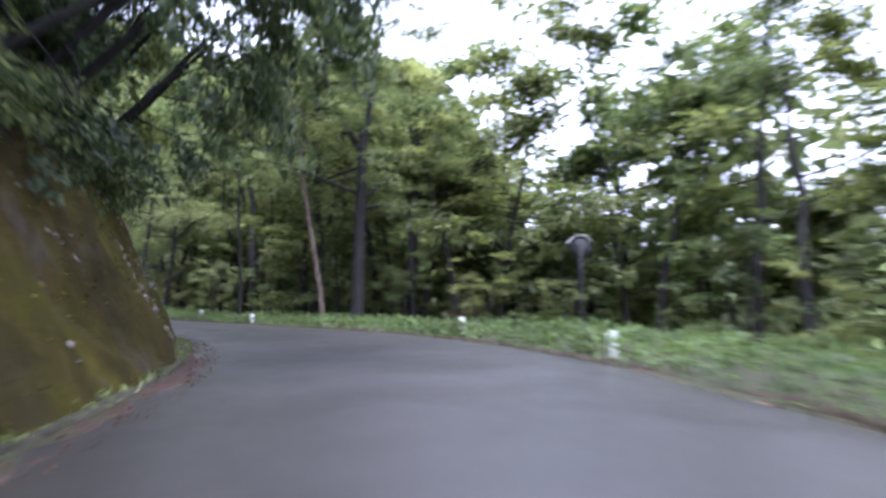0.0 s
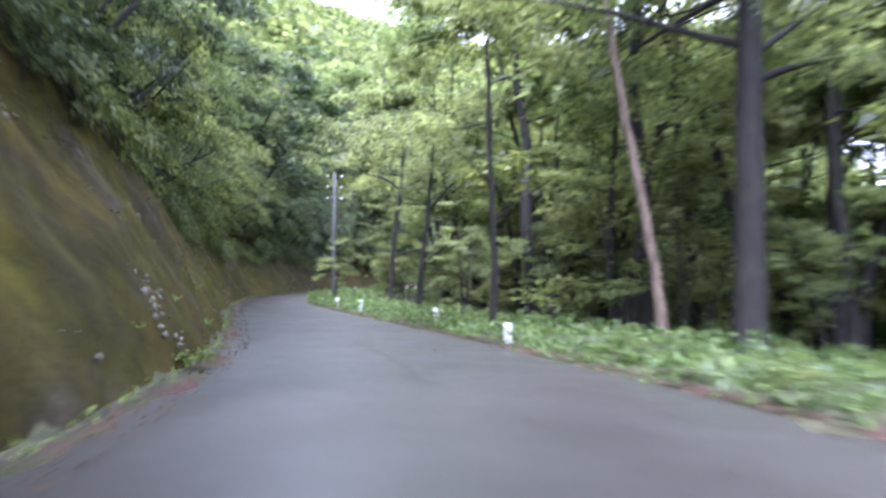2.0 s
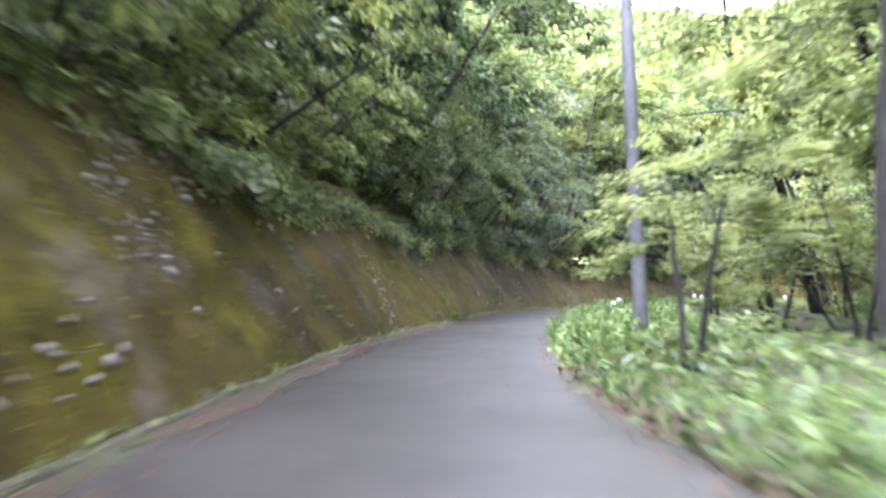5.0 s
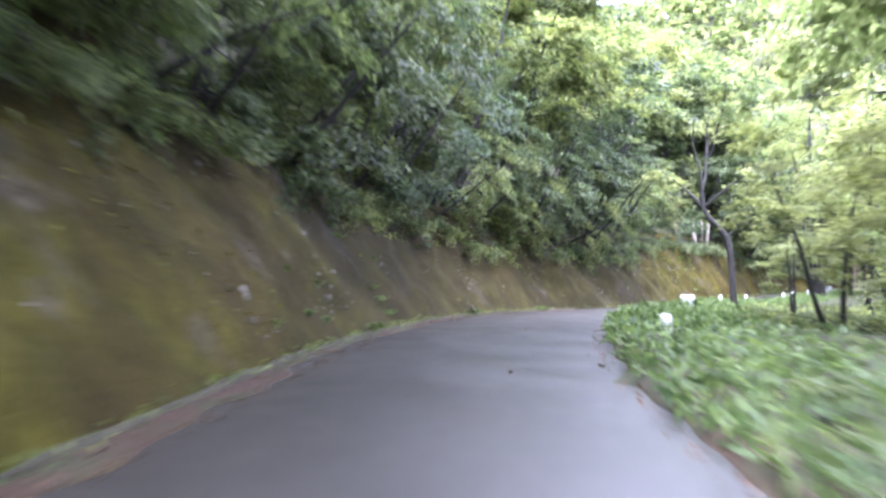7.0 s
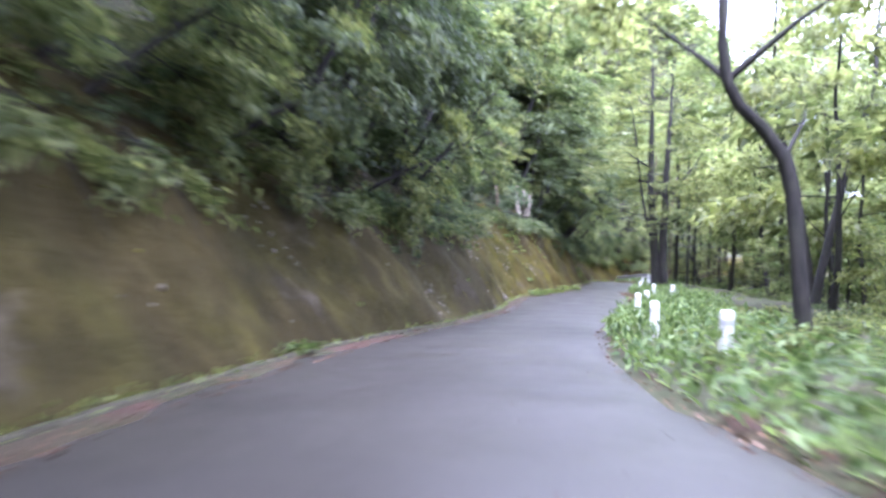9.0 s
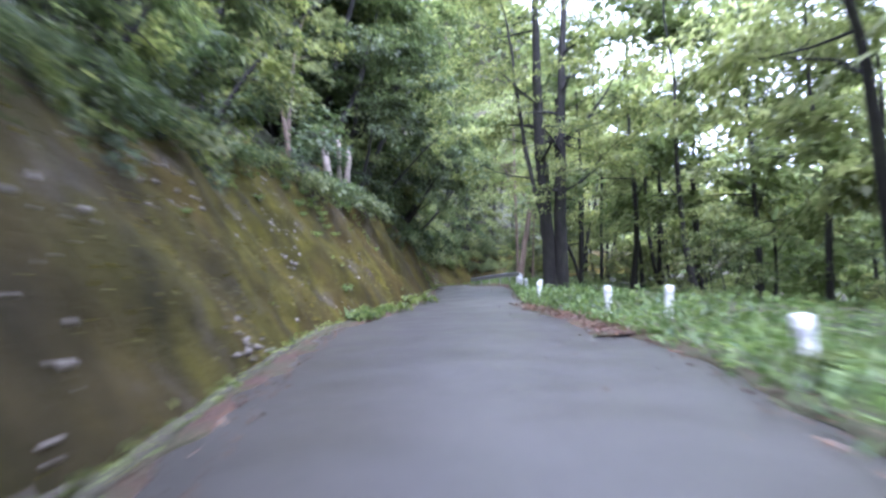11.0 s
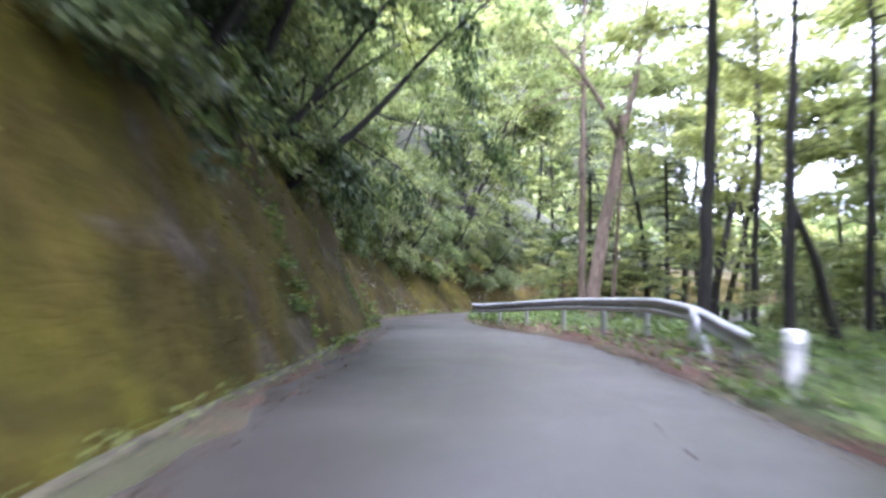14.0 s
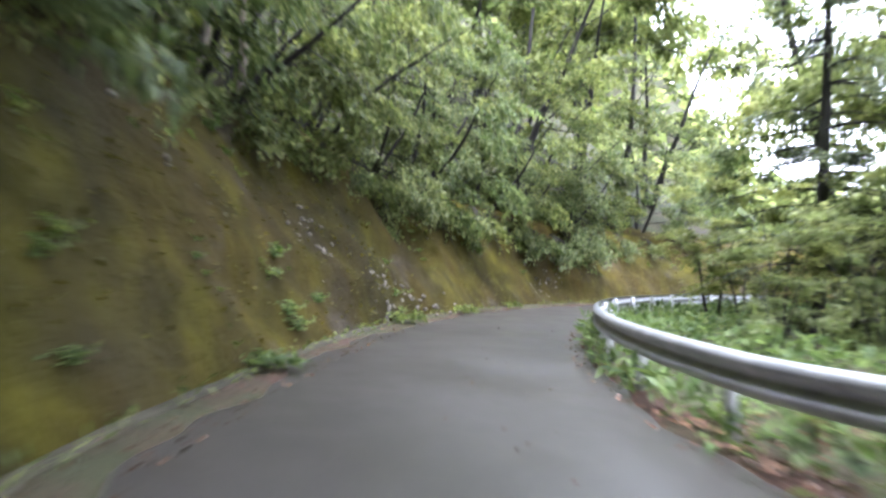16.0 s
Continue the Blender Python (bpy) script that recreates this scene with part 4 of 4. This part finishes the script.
for s in np.arange(170, 188, 1.2):
    stand(low[2], s, float(right_edge(s)) + 2.6 + more.uniform(0, 5), more, more.uniform(0.5, 0.9))
for k, (x, y, sc) in enumerate(((-10.0, 167.0, 1.1), (-4.0, 161.0, 1.1), (0.0, 170.0, 1.2), (4.0, 154.0, 1.2), (-2.0, 150.0, 1.1), (-6.0, 156.0, 1.0), (-14.0, 184.0, 1.2))):
    stand((near_wood[1], back[1])[k % 2], 0, 0, more, sc, 3, xy=(x, y))
for x, y, sc in ((-22.3, 50.4, 0.8), (-29.3, 75.8, 1.1), (-28.3, 71.5, 1.1), (-30.0, 80.0, 0.8)):
    stand(MAPLE, 0, 0, more, sc, 3, xy=(x, y))
for kind, x, y, sc in ((SLENDER, 1.4, 40.0, 1.2), (sapling[1], -21.8, 157.8, 0.55), (sapling[1], -20.4, 159.2, 0.6), (sapling[1], -19.2, 160.2, 0.6)):
    stand(kind, 0, 0, more, sc, 2, xy=(x, y))
russet = shrub_kind("russet_sapling", "young tree with withered russet red leaves", "sapling", "", 53, 3.0, 0.5, 260, 0.14, LITTER, 0.4, 4)
stand(russet, 0, 0, more, 1.0, 2, xy=(4.0, 34.4))
for k, (x, y, sc) in enumerate(((-13.0, 132.0, 1.2), (-11.0, 141.0, 1.2), (-17.5, 121.0, 1.0), (-20.0, 114.0, 0.9), (-9.0, 166.0, 1.1), (-17.2, 130.9, 1.25), (-18.6, 136.0, 1.25), (-14.4, 136.2, 1.2), (-13.6, 142.0, 1.2))):
    stand(near_wood[1], 0, 0, more, sc, 2, xy=(x, y))
# bushes that hide the ground inside the second bend
bushy = np.random.default_rng(31)
for s in np.arange(84, 113, 0.9):
    stand(low[2], s, float(right_edge(s)) + 3.0 + bushy.uniform(0, 3.5), bushy, bushy.uniform(0.6, 1.0))
    stand(low[2], s, float(right_edge(s)) + 6.0 + bushy.uniform(0, 5.0), bushy, bushy.uniform(0.8, 1.3))
# layered young trees in the wood below the first bends
for k, (x, y, sc) in enumerate(((-5.5, 40.5, 1.1), (-11.5, 42.5, 1.1), (-8.5, 45.0, 1.3), (-3.0, 40.0, 1.25), (0.5, 38.5, 1.1), (5.0, 35.0, 1.1), (9.0, 31.0, 1.2), (-2.0, 44.5, 1.4),
                                (-23.5, 60.5, 1.0), (-21.5, 58.5, 1.1), (-24.5, 64.5, 1.1), (-19.0, 60.0, 1.2))):
    stand(MAPLE if k % 3 else sapling[k % 2], 0, 0, more, sc * (1 if k % 3 else 1.4), 4, xy=(x, y))
# the leafy undergrowth that closes the view below the crowns
for s in np.arange(-4, 198, 3.0):
    ss = s + rng.uniform(-0.8, 0.8)
    off = 8.0 + rng.uniform(0, 8.0)
    stand(sapling[rng.integers(2)], ss, float(right_edge(ss)) + off, rng, rng.uniform(0.65, 1.2), 8)
for s in np.arange(-5, 188, 1.3):
    ss = s + rng.uniform(-0.6, 0.6)
    near = 0.95 if ss < 120 else 1.5 if ss < 128 else 0.7 if ss < 148 else 1.9 if ss < 163 else 0.95
    stand(low[rng.integers(2)], ss, float(right_edge(ss)) + near + rng.uniform(0, 0.9), rng, rng.uniform(0.55, 0.9) * (1.35 if ss < 38 else 1.0))
    if rng.random() < 0.75:
        stand(low[1], ss, float(right_edge(ss)) + 2.4 + rng.uniform(0, 4.5), rng, rng.uniform(0.5, 0.85))
    if rng.random() < 0.6:
        stand(low[1], ss, float(right_edge(ss)) + 5.0 + rng.uniform(0, 5.0), rng, rng.uniform(0.6, 0.95))
    if rng.random() < 0.4:
        stand(low[2], ss, float(right_edge(ss)) + 7.0 + rng.uniform(0, 8.0), rng, rng.uniform(0.8, 1.3))


def curved_tree(s, lat):
    """The tree whose trunk leans over in an S before it forks."""
    g = np.random.default_rng(77)
    line = [((0, 0, -0.5), 0.17), ((0.0, 0, 0.3), 0.15), ((-0.05, 0.0, 1.4), 0.135), ((-0.1, 0.05, 2.6), 0.13), ((-0.22, 0.05, 3.2), 0.13),
            ((-0.55, 0.1, 3.75), 0.12), ((-0.95, 0.1, 4.15), 0.11), ((-1.15, 0.1, 4.6), 0.1), ((-1.2, 0.15, 5.3), 0.09)]
    tips, lines = [], [line]
    for d, n in (((-0.1, 0.0, 1.0), 3.4), ((0.16, 0.1, 1.0), 3.6), ((-0.6, 0.3, 0.7), 2.0), ((0.7, -0.2, 0.9), 2.2)):
        start = line[-1][0] if d[2] > 0.9 else line[7][0]
        grow(g, start, np.array(d) / np.linalg.norm(d), n, 0.07, 1, lines, tips)
    grow(g, line[4][0], np.array((0.55, 0.1, 0.85)), 1.7, 0.05, 1, lines, tips)
    root = tagged(new("curved_tree"), "thin dark tree with an S-curved trunk among the weeds", "tree", "roadside trees")
    part("trunk", mesh_of("trunk", *tubes(lines, 8), BARK_DARK, True), root)
    part("crown", mesh_of("crown", *crown_of(g, tips, 900, 0.17, 0.4, 0.4, 0.5), LEAF_LIGHT), root)
    x, y, _ = place(s, lat)
    root.matrix_basis = pose(x, y, float(ground_at(x, y)[0]), 0, 0, heading(s - 10))


curved_tree(100.2, 4.9)


# ---- plants that grow on the slope and at its foot ----
fern = shrub_kind("slope_plant", "small light green plant rooted in the mossy slope", "plant", "plants on the slope", 51, 0.35, 0.24, 126, 0.12, LEAF_VERGE, 1.2, 4, 3.6)
foot = shrub_kind("foot_plant", "leafy light green weed at the foot of the slope", "plant", "plants on the slope", 52, 0.55, 0.26, 250, 0.13, LEAF_VERGE, 0.9, 6, 4.5)


for s, big in ((35.0, 0.9), (71.5, 1.6), (79.5, 1.1), (84.0, 0.9), (90.5, 1.0), (128.5, 1.1), (136.0, 1.4), (152.8, 1.7), (163.8, 1.2), (168.0, 1.3), (173.0, 1.0)):
    shift = rng.uniform(-0.2, 0.4)
    for t in np.arange(0.06, 0.98, 0.1):
        if rng.random() < 0.75:
            on_slope(fern, s + shift * t * 4 + rng.uniform(-0.25, 0.25), t + rng.uniform(-0.04, 0.04), big * rng.uniform(0.6, 1.2))
# broad drooping strips and thin lines of plants in the slope's hollows and along its edges
for s_from, s_to, t_from, t_to, count, big in ((160.2, 160.7, 0.02, 0.5, 24, 0.6), (165.9, 166.3, 0.0, 0.8, 20, 0.45), (172.0, 172.4, 0.0, 0.8, 12, 0.5), (175.3, 175.7, 0.0, 0.7, 12, 0.5),
                                               (135.8, 137.0, 0.15, 0.8, 26, 0.5), (133.2, 134.2, 0.55, 0.85, 9, 1.2), (130.2, 131.0, 0.5, 0.75, 7, 1.0), (70.4, 71.2, 0.5, 0.95, 16, 0.9), (152.8, 153.6, 0.14, 0.78, 22, 1.0),
                                               (56.0, 57.0, 0.4, 0.8, 12, 0.6), (60.6, 61.4, 0.1, 0.6, 12, 0.5), (51.2, 52.2, 0.45, 0.9, 12, 0.7)):
    for u in np.linspace(0, 1, count):
        on_slope(fern, rng.uniform(s_from, s_to), t_from + (t_to - t_from) * u, big * rng.uniform(0.7, 1.25))
for s in np.arange(2, 190, 3.0):
    on_slope(fern, s + rng.uniform(-1, 1), rng.uniform(0.1, 0.95), rng.uniform(0.4, 1.0))
for s in (126.6, 127.2, 130.6, 135.8):
    on_slope(foot, s, 0.02, rng.uniform(1.1, 1.5))
for u in np.linspace(0, 1, 30):
    on_slope(fern, 71.3 + 2.1 * u + rng.uniform(-0.3, 0.3), 0.3 + 0.55 * u, rng.uniform(0.7, 1.2))
for s in (29.0, 71.0, 81.5, 91.0, 98.0, 130.0, 137.0, 153.6, 160.0, 166.0, 172.0, 175.5, 179.0):
    on_slope(foot, s, 0.03, rng.uniform(0.45, 0.8))


def slope_cover():
    """Tufts of moss and loose stone chips that cling to the slope in patches."""
    g = np.random.default_rng(71)
    n = 30000
    s, t = g.uniform(0, 192, n), g.random(n) * 1.02
    p = wall_point(s, t)
    keep = bumps(p, 0.5, 12.0) + bumps(p, 2.3, 3.0) * 0.6 + g.normal(size=n) * 0.25 > np.interp(s, [0, 66, 74, 110, 120, 192], [0.1, 0.1, 0.55, 0.6, 0.15, 0.1])
    s, p = s[keep], p[keep]
    nx = np.stack([np.interp(s, RS, RN[:, 0]), np.interp(s, RS, RN[:, 1]), 0 * s + 0.5], 1)
    p = p + nx * wall_relief(p)[:, None]
    tagged(new("slope_moss", mesh_of("slope_moss", *leaves(p, g.uniform(0.04, 0.1, len(p)), g, 0.5, 0.6, nx * 0.8), MOSS)),
           "tufts of ochre green moss on the concrete slope", "moss", kind="stuff")
    n = 16000
    s, t = g.uniform(0, 192, n), g.random(n) * 0.95
    p = wall_point(s, t)
    keep = bumps(p, 0.7, 31.0) + g.normal(size=n) * 0.15 > np.interp(s, [0, 40, 60, 120, 133, 138, 158, 170, 180], [0.6, 0.46, 0.42, 0.42, 0.44, 0.9, 0.9, 0.5, 0.6])
    s, p = s[keep], p[keep]
    nx = np.stack([np.interp(s, RS, RN[:, 0]), np.interp(s, RS, RN[:, 1]), 0 * s + 0.5], 1)
    p = p + nx * wall_relief(p)[:, None]
    unit = np.array([(1, 0, 0), (0, 1, 0), (-1, 0, 0), (0, -1, 0), (0, 0, 1), (0, 0, -1)], float)
    size = g.uniform(0.02, 0.075, (len(p), 1, 1)) * g.uniform(0.5, 1.3, (len(p), 1, 3))
    v = p[:, None] + (unit[None] + g.normal(size=(len(p), 6, 3)) * 0.2) * size
    tri = np.array([(0, 1, 4), (1, 2, 4), (2, 3, 4), (3, 0, 4), (1, 0, 5), (2, 1, 5), (3, 2, 5), (0, 3, 5)])
    f = (np.arange(len(p))[:, None, None] * 6 + tri[None]).reshape(-1, 3)
    tagged(new("slope_stones", mesh_of("slope_stones", v.reshape(-1, 3), f, STONE)), "pale broken stone chips bedded in the slope", "stones", kind="stuff")


slope_cover()


# ---- utility pole on the hillside ----
def utility_pole(x, y):
    z = float(ground_at(x, y)[0])
    root = tagged(new("utility_pole"), "grey concrete utility pole with short crossarms beside the road", "utility pole")
    part("shaft", mesh_of("shaft", *tubes([[((0, 0, -1), 0.14), ((0, 0, 4), 0.12), ((0, 0, 8.0), 0.1), ((0, 0, 8.02), 0.02)]], 14), POLE_GREY, True), root)
    for h in (7.75, 7.05, 6.3):
        part("crossarm", mesh_of("crossarm", *tubes([[((-0.5, 0.13, h), 0.035), ((0, 0.13, h), 0.035), ((0.5, 0.13, h), 0.035)]], 6), DARK_METAL), root)
        for k in (-0.44, 0.44):
            part("insulator", mesh_of("insulator", *tubes([[((k, 0.13, h), 0.03), ((k, 0.13, h + 0.06), 0.06), ((k, 0.13, h + 0.14), 0.05), ((k, 0.13, h + 0.18), 0.02)]], 8), WHITE_PAINT, True), root, "white insulator")
    root.matrix_basis = pose(x, y, z, 0, 0, 35)


utility_pole(*POLE)


# ---- verge weeds and fallen leaves ----
def strip_leaves(name, label, category, seed, count, lo, hi, side, height, size, material, droop, aspect, level=1.0):
    g = np.random.default_rng(seed)
    s = g.uniform(S0 + 2, S1 - 2, count)
    edge = right_edge(s) if side > 0 else left_edge(s)
    lat = edge + side * (lo + (hi - lo) * g.random(count) ** 1.4)
    p = place(s, lat)
    lump = 0.5 + 0.5 * bumps(p * [1, 1, 0], 0.9, seed)
    if side > 0 and height > 0.3:  # littered bare verge in front of the rail
        keep = (s < 149) | (s > 162) | (lat - edge > 1.3) | (g.random(count) < 0.25)
        s, lat, p, lump = s[keep], lat[keep], p[keep], lump[keep]
        count = len(s)
    p[:, 2] += np.maximum(ground_height(s, lat), 0.015) + g.random(count) * height * (0.25 + 0.75 * lump)
    return tagged(new(name, mesh_of(name, *leaves(p, g.uniform(0.6, 1.3, count) * size, g, droop, aspect, None, level), material)), label, category, kind="stuff")


strip_leaves("verge_weeds", "thick green weeds and grass along the road's outer edge", "weeds", 41, 56000, -0.05, 3.4, 1, 0.55, 0.19, LEAF_VERGE, -0.35, 0.35)
strip_leaves("foot_weeds", "patchy green weeds at the foot of the mossy slope", "weeds", 44, 9000, -0.12, 0.25, -1, 0.16, 0.1, LEAF_VERGE, -0.5, 0.3)
strip_leaves("fallen_leaves", "wet reddish fallen leaves along the road's outer edge", "leaf litter", 42, 10000, -0.3, 0.6, 1, 0.03, 0.06, LITTER, 0.0, 0.6, 0.12)
strip_leaves("gutter_leaves", "reddish brown fallen leaves along the foot of the slope", "leaf litter", 43, 10000, -0.65, 0.1, -1, 0.03, 0.055, LITTER, 0.0, 0.6, 0.12)


def litter_heap():
    """Loose russet leaves over the broad patch of litter."""
    g = np.random.default_rng(46)
    s = np.r_[g.uniform(119.5, 132, 3500), g.uniform(149, 165, 4500)]
    lat = right_edge(s) + np.where(s < 140, g.uniform(-0.7, 0.75, len(s)), g.uniform(-0.25, 1.3, len(s)))
    p = place(s, lat, np.where(s < 140, 0.05, np.maximum(ground_height(s, lat), 0.03) + 0.06) + g.random(len(s)) * 0.06)
    tagged(new("litter_leaves", mesh_of("litter_leaves", *leaves(p, g.uniform(0.04, 0.09, len(s)), g, 0.0, 0.6, None, 0.15), LITTER)), "loose russet fallen leaves heaped beside the road", "leaf litter", kind="stuff")


litter_heap()
strip_leaves("road_leaves", "few wet fallen leaves scattered on the asphalt", "leaf litter", 45, 600, -2.0, 0.0, 1, 0.0, 0.05, LITTER, 0.0, 0.6, 0.12)


def far_woods():
    """Crowns of the woods on the farther slopes and down in the valley, too many to count."""
    g = np.random.default_rng(61)

    def crowns(n, rule, lift, tall_by, k, lo, hi):
        x, y = g.uniform(-200, 110, n), g.uniform(0, 400, n)
        lat = nearest(x, y)[1]
        keep = rule(lat)
        x, y = x[keep], y[keep]
        z = ground_at(x, y) + lift * g.uniform(0.6, 1.2, len(x))
        r = np.repeat(g.uniform(2.5, 4.5, len(x)), k)
        c = np.repeat(np.stack([x, y, z], 1), k, 0)
        d = g.normal(size=(len(c), 3))
        d /= np.linalg.norm(d, axis=1)[:, None]
        c = c + d * r[:, None] * [1, 1, tall_by] * g.uniform(0.5, 1.0, len(c))[:, None]
        return leaves(c, g.uniform(lo, hi, len(c)), g, 0.2, 0.7, d * 0.5, tri=True)

    far = crowns(7000, lambda lat: (lat > 60) | (lat < -36), 3, 1.2, 16, 1.6, 3.0)
    tagged(new("far_woods", mesh_of("far_woods", *far, LEAF_MID)), "far wooded slopes of mixed green trees", "woods", kind="stuff")
    valley = crowns(7000, lambda lat: (lat > 22) & (lat < 60), 8, 2.0, 75, 0.7, 1.3)
    tagged(new("valley_woods", mesh_of("valley_woods", *valley, LEAF_LIGHT)), "pale green woods falling into the valley below the road", "woods", kind="stuff")


far_woods()


# ---- white posts ----
def white_post(name, label, height, radius, material):
    root = tagged(new(name), label, "post", "roadside posts")
    line = [((0, 0, -0.3), radius), ((0, 0, height * 0.5), radius), ((0, 0, height - 0.03), radius), ((0, 0, height), radius * 0.85), ((0, 0, height + 0.012), radius * 0.3)]
    part("shaft", mesh_of("shaft", *tubes(line and [line], 14), material, True), root)
    band = [((0, 0, height - 0.2), radius + 0.004), ((0, 0, height - 0.12), radius + 0.004)]
    part("band", mesh_of("band", *tubes([band], 14), PALE_BAND, True), root, "pale grey reflector band")
    return root


POSTS = [(10.5, 4.7), (18.5, 5.5), (32.5, 3.5), (39.6, 4.0), (46.7, 2.85), (50.2, 2.35), (72.0, 2.9), (79.5, 2.7), (94.0, 3.9), (98.0, 3.1), (101.9, 2.7), (109.5, 2.75), (114.5, 3.3),
         (124.8, 3.9), (122.6, 4.7), (134.2, 3.1), (138.6, 3.6), (141.5, 3.25), (144.8, 3.3), (148.2, 3.5)]
first_post = None
for s, lat in POSTS:
    x, y, z = place(s, lat)
    m = pose(x, y, z + float(ground_height(np.array(s), np.array(lat))) - (0.22 if s < 82 else 0.0), random.uniform(-4, 4), random.uniform(-4, 4), 0)
    if first_post is None:
        first_post = white_post("white_post", "round white painted road edge post in the weeds", 0.7, 0.095, WHITE_PAINT)
        first_post.matrix_basis = m
    else:
        copy_thing(first_post, m)


# ---- traffic mirror ----
def traffic_mirror(x, y, turn):
    """A round convex road mirror under a small hood, on a pipe."""
    root = tagged(new("traffic_mirror"), "round convex traffic mirror under a pale hood on a dark pipe", "traffic mirror")
    line = [((0, 0, -0.4), 0.04), ((0, 0, 1.4), 0.04), ((0, 0, 2.6), 0.04), ((0, 0, 2.62), 0.01)]
    part("pipe", mesh_of("pipe", *tubes([line], 12), DARK_METAL, True), root)
    v, f = tubes([[((0, 0.06, 2.5), 0.03), ((0, 0.07, 2.5), 0.24), ((0, 0.13, 2.5), 0.315), ((0, 0.2, 2.5), 0.33)]], 28)
    part("housing", mesh_of("housing", v, f, DARK_METAL, True), root, "dark back of the mirror")
    v, f = tubes([[((0, 0.19, 2.5), 0.325), ((0, 0.205, 2.5), 0.25), ((0, 0.215, 2.5), 0.12), ((0, 0.22, 2.5), 0.004)]], 28)
    part("mirror_face", mesh_of("mirror_face", v, f, MIRROR, True), root, "convex mirror face")
    a = np.linspace(radians(20), radians(160), 19)
    rim = np.stack([np.cos(a), 0 * a, np.sin(a)], 1)
    v = np.concatenate([rim * r + [0, d, 2.5] for r, d in ((0.345, 0.02), (0.37, 0.36), (0.385, 0.36), (0.36, 0.02))])
    q = np.arange(18)
    f = np.concatenate([np.stack([q + 19 * k, q + 1 + 19 * k, q + 1 + 19 * ((k + 1) % 4), q + 19 * ((k + 1) % 4)], 1) for k in range(4)])
    part("hood", mesh_of("hood", v, f, WHITE_PAINT, True), root, "pale curved hood")
    part("bracket", mesh_of("bracket", *tubes([[((0, 0.0, 2.5), 0.05), ((0, 0.07, 2.5), 0.05)]], 10), DARK_METAL), root)
    root.matrix_basis = pose(x, y, float(ground_at(x, y)[0]), 0, 0, turn)


traffic_mirror(5.4, 17.5, -12)


# ---- guard rail ----
rail_line = knots((149, 3.6), (151.5, 4.3), (154, 4.5), (158, 3.9), (161, 2.85), (164, 1.88), (167, 1.38), (170, 1.2), (174, 1.2), (180, 1.6), (192, 1.9))
rail_rise = knots((149, -0.22), (150.5, -0.06), (152, 0.14), (154, 0.28), (158, 0.25), (161, 0.12), (164, 0.0), (192, 0.0))


def guard_rail():
    root = tagged(new("guard_rail"), "weathered galvanised steel guard rail round the bend", "guard rail")
    s = np.arange(149.8, 190, 0.4)
    lat = rail_line(s)
    lat = np.convolve(np.r_[[lat[0]] * 4, lat, [lat[-1]] * 4], np.ones(9) / 9, "valid")
    prof = np.array([(0.0, 0.40), (-0.02, 0.41), (-0.075, 0.44), (-0.075, 0.49), (-0.01, 0.535), (-0.01, 0.565), (-0.075, 0.61), (-0.075, 0.66), (-0.02, 0.69), (0.0, 0.70)])
    up = rail_rise(s)
    front = place(s[:, None], lat[:, None] + prof[None, :, 0], prof[None, :, 1] + up[:, None])
    back = place(s[:, None], lat[:, None] + prof[None, ::-1, 0] + 0.008, prof[None, ::-1, 1] + up[:, None])
    p = np.concatenate([front, back], 1)
    part("beam", mesh_of("beam", p.reshape(-1, 3), grid_faces(len(s), p.shape[1]), STEEL, True), root, "corrugated steel beam")
    for k in range(2, len(s), 5):
        q = place(s[k], lat[k] + 0.08, up[k])
        line = [(q + [0, 0, -0.7], 0.06), (q + [0, 0, 0.3], 0.06), (q + [0, 0, 0.66], 0.06), (q + [0, 0, 0.675], 0.03)]
        part("rail_post", mesh_of("rail_post", *tubes([line], 12), STEEL, True), root)
    # the bent end post leans in front of the beam
    top, mid, foot_at = place(152.0, rail_line(152.0) - 0.15, 0.8), place(151.85, rail_line(151.85) - 0.13, 0.55), place(151.45, rail_line(151.45) - 0.05, -0.2)
    line = [(foot_at, 0.075), (0.5 * (mid + foot_at), 0.075), (mid, 0.075), (top, 0.07), (top + [0, 0, 0.01], 0.02)]
    part("end_post", mesh_of("end_post", *tubes([line], 10), STEEL, True), root, "bent end post leaning in front of the beam")


guard_rail()
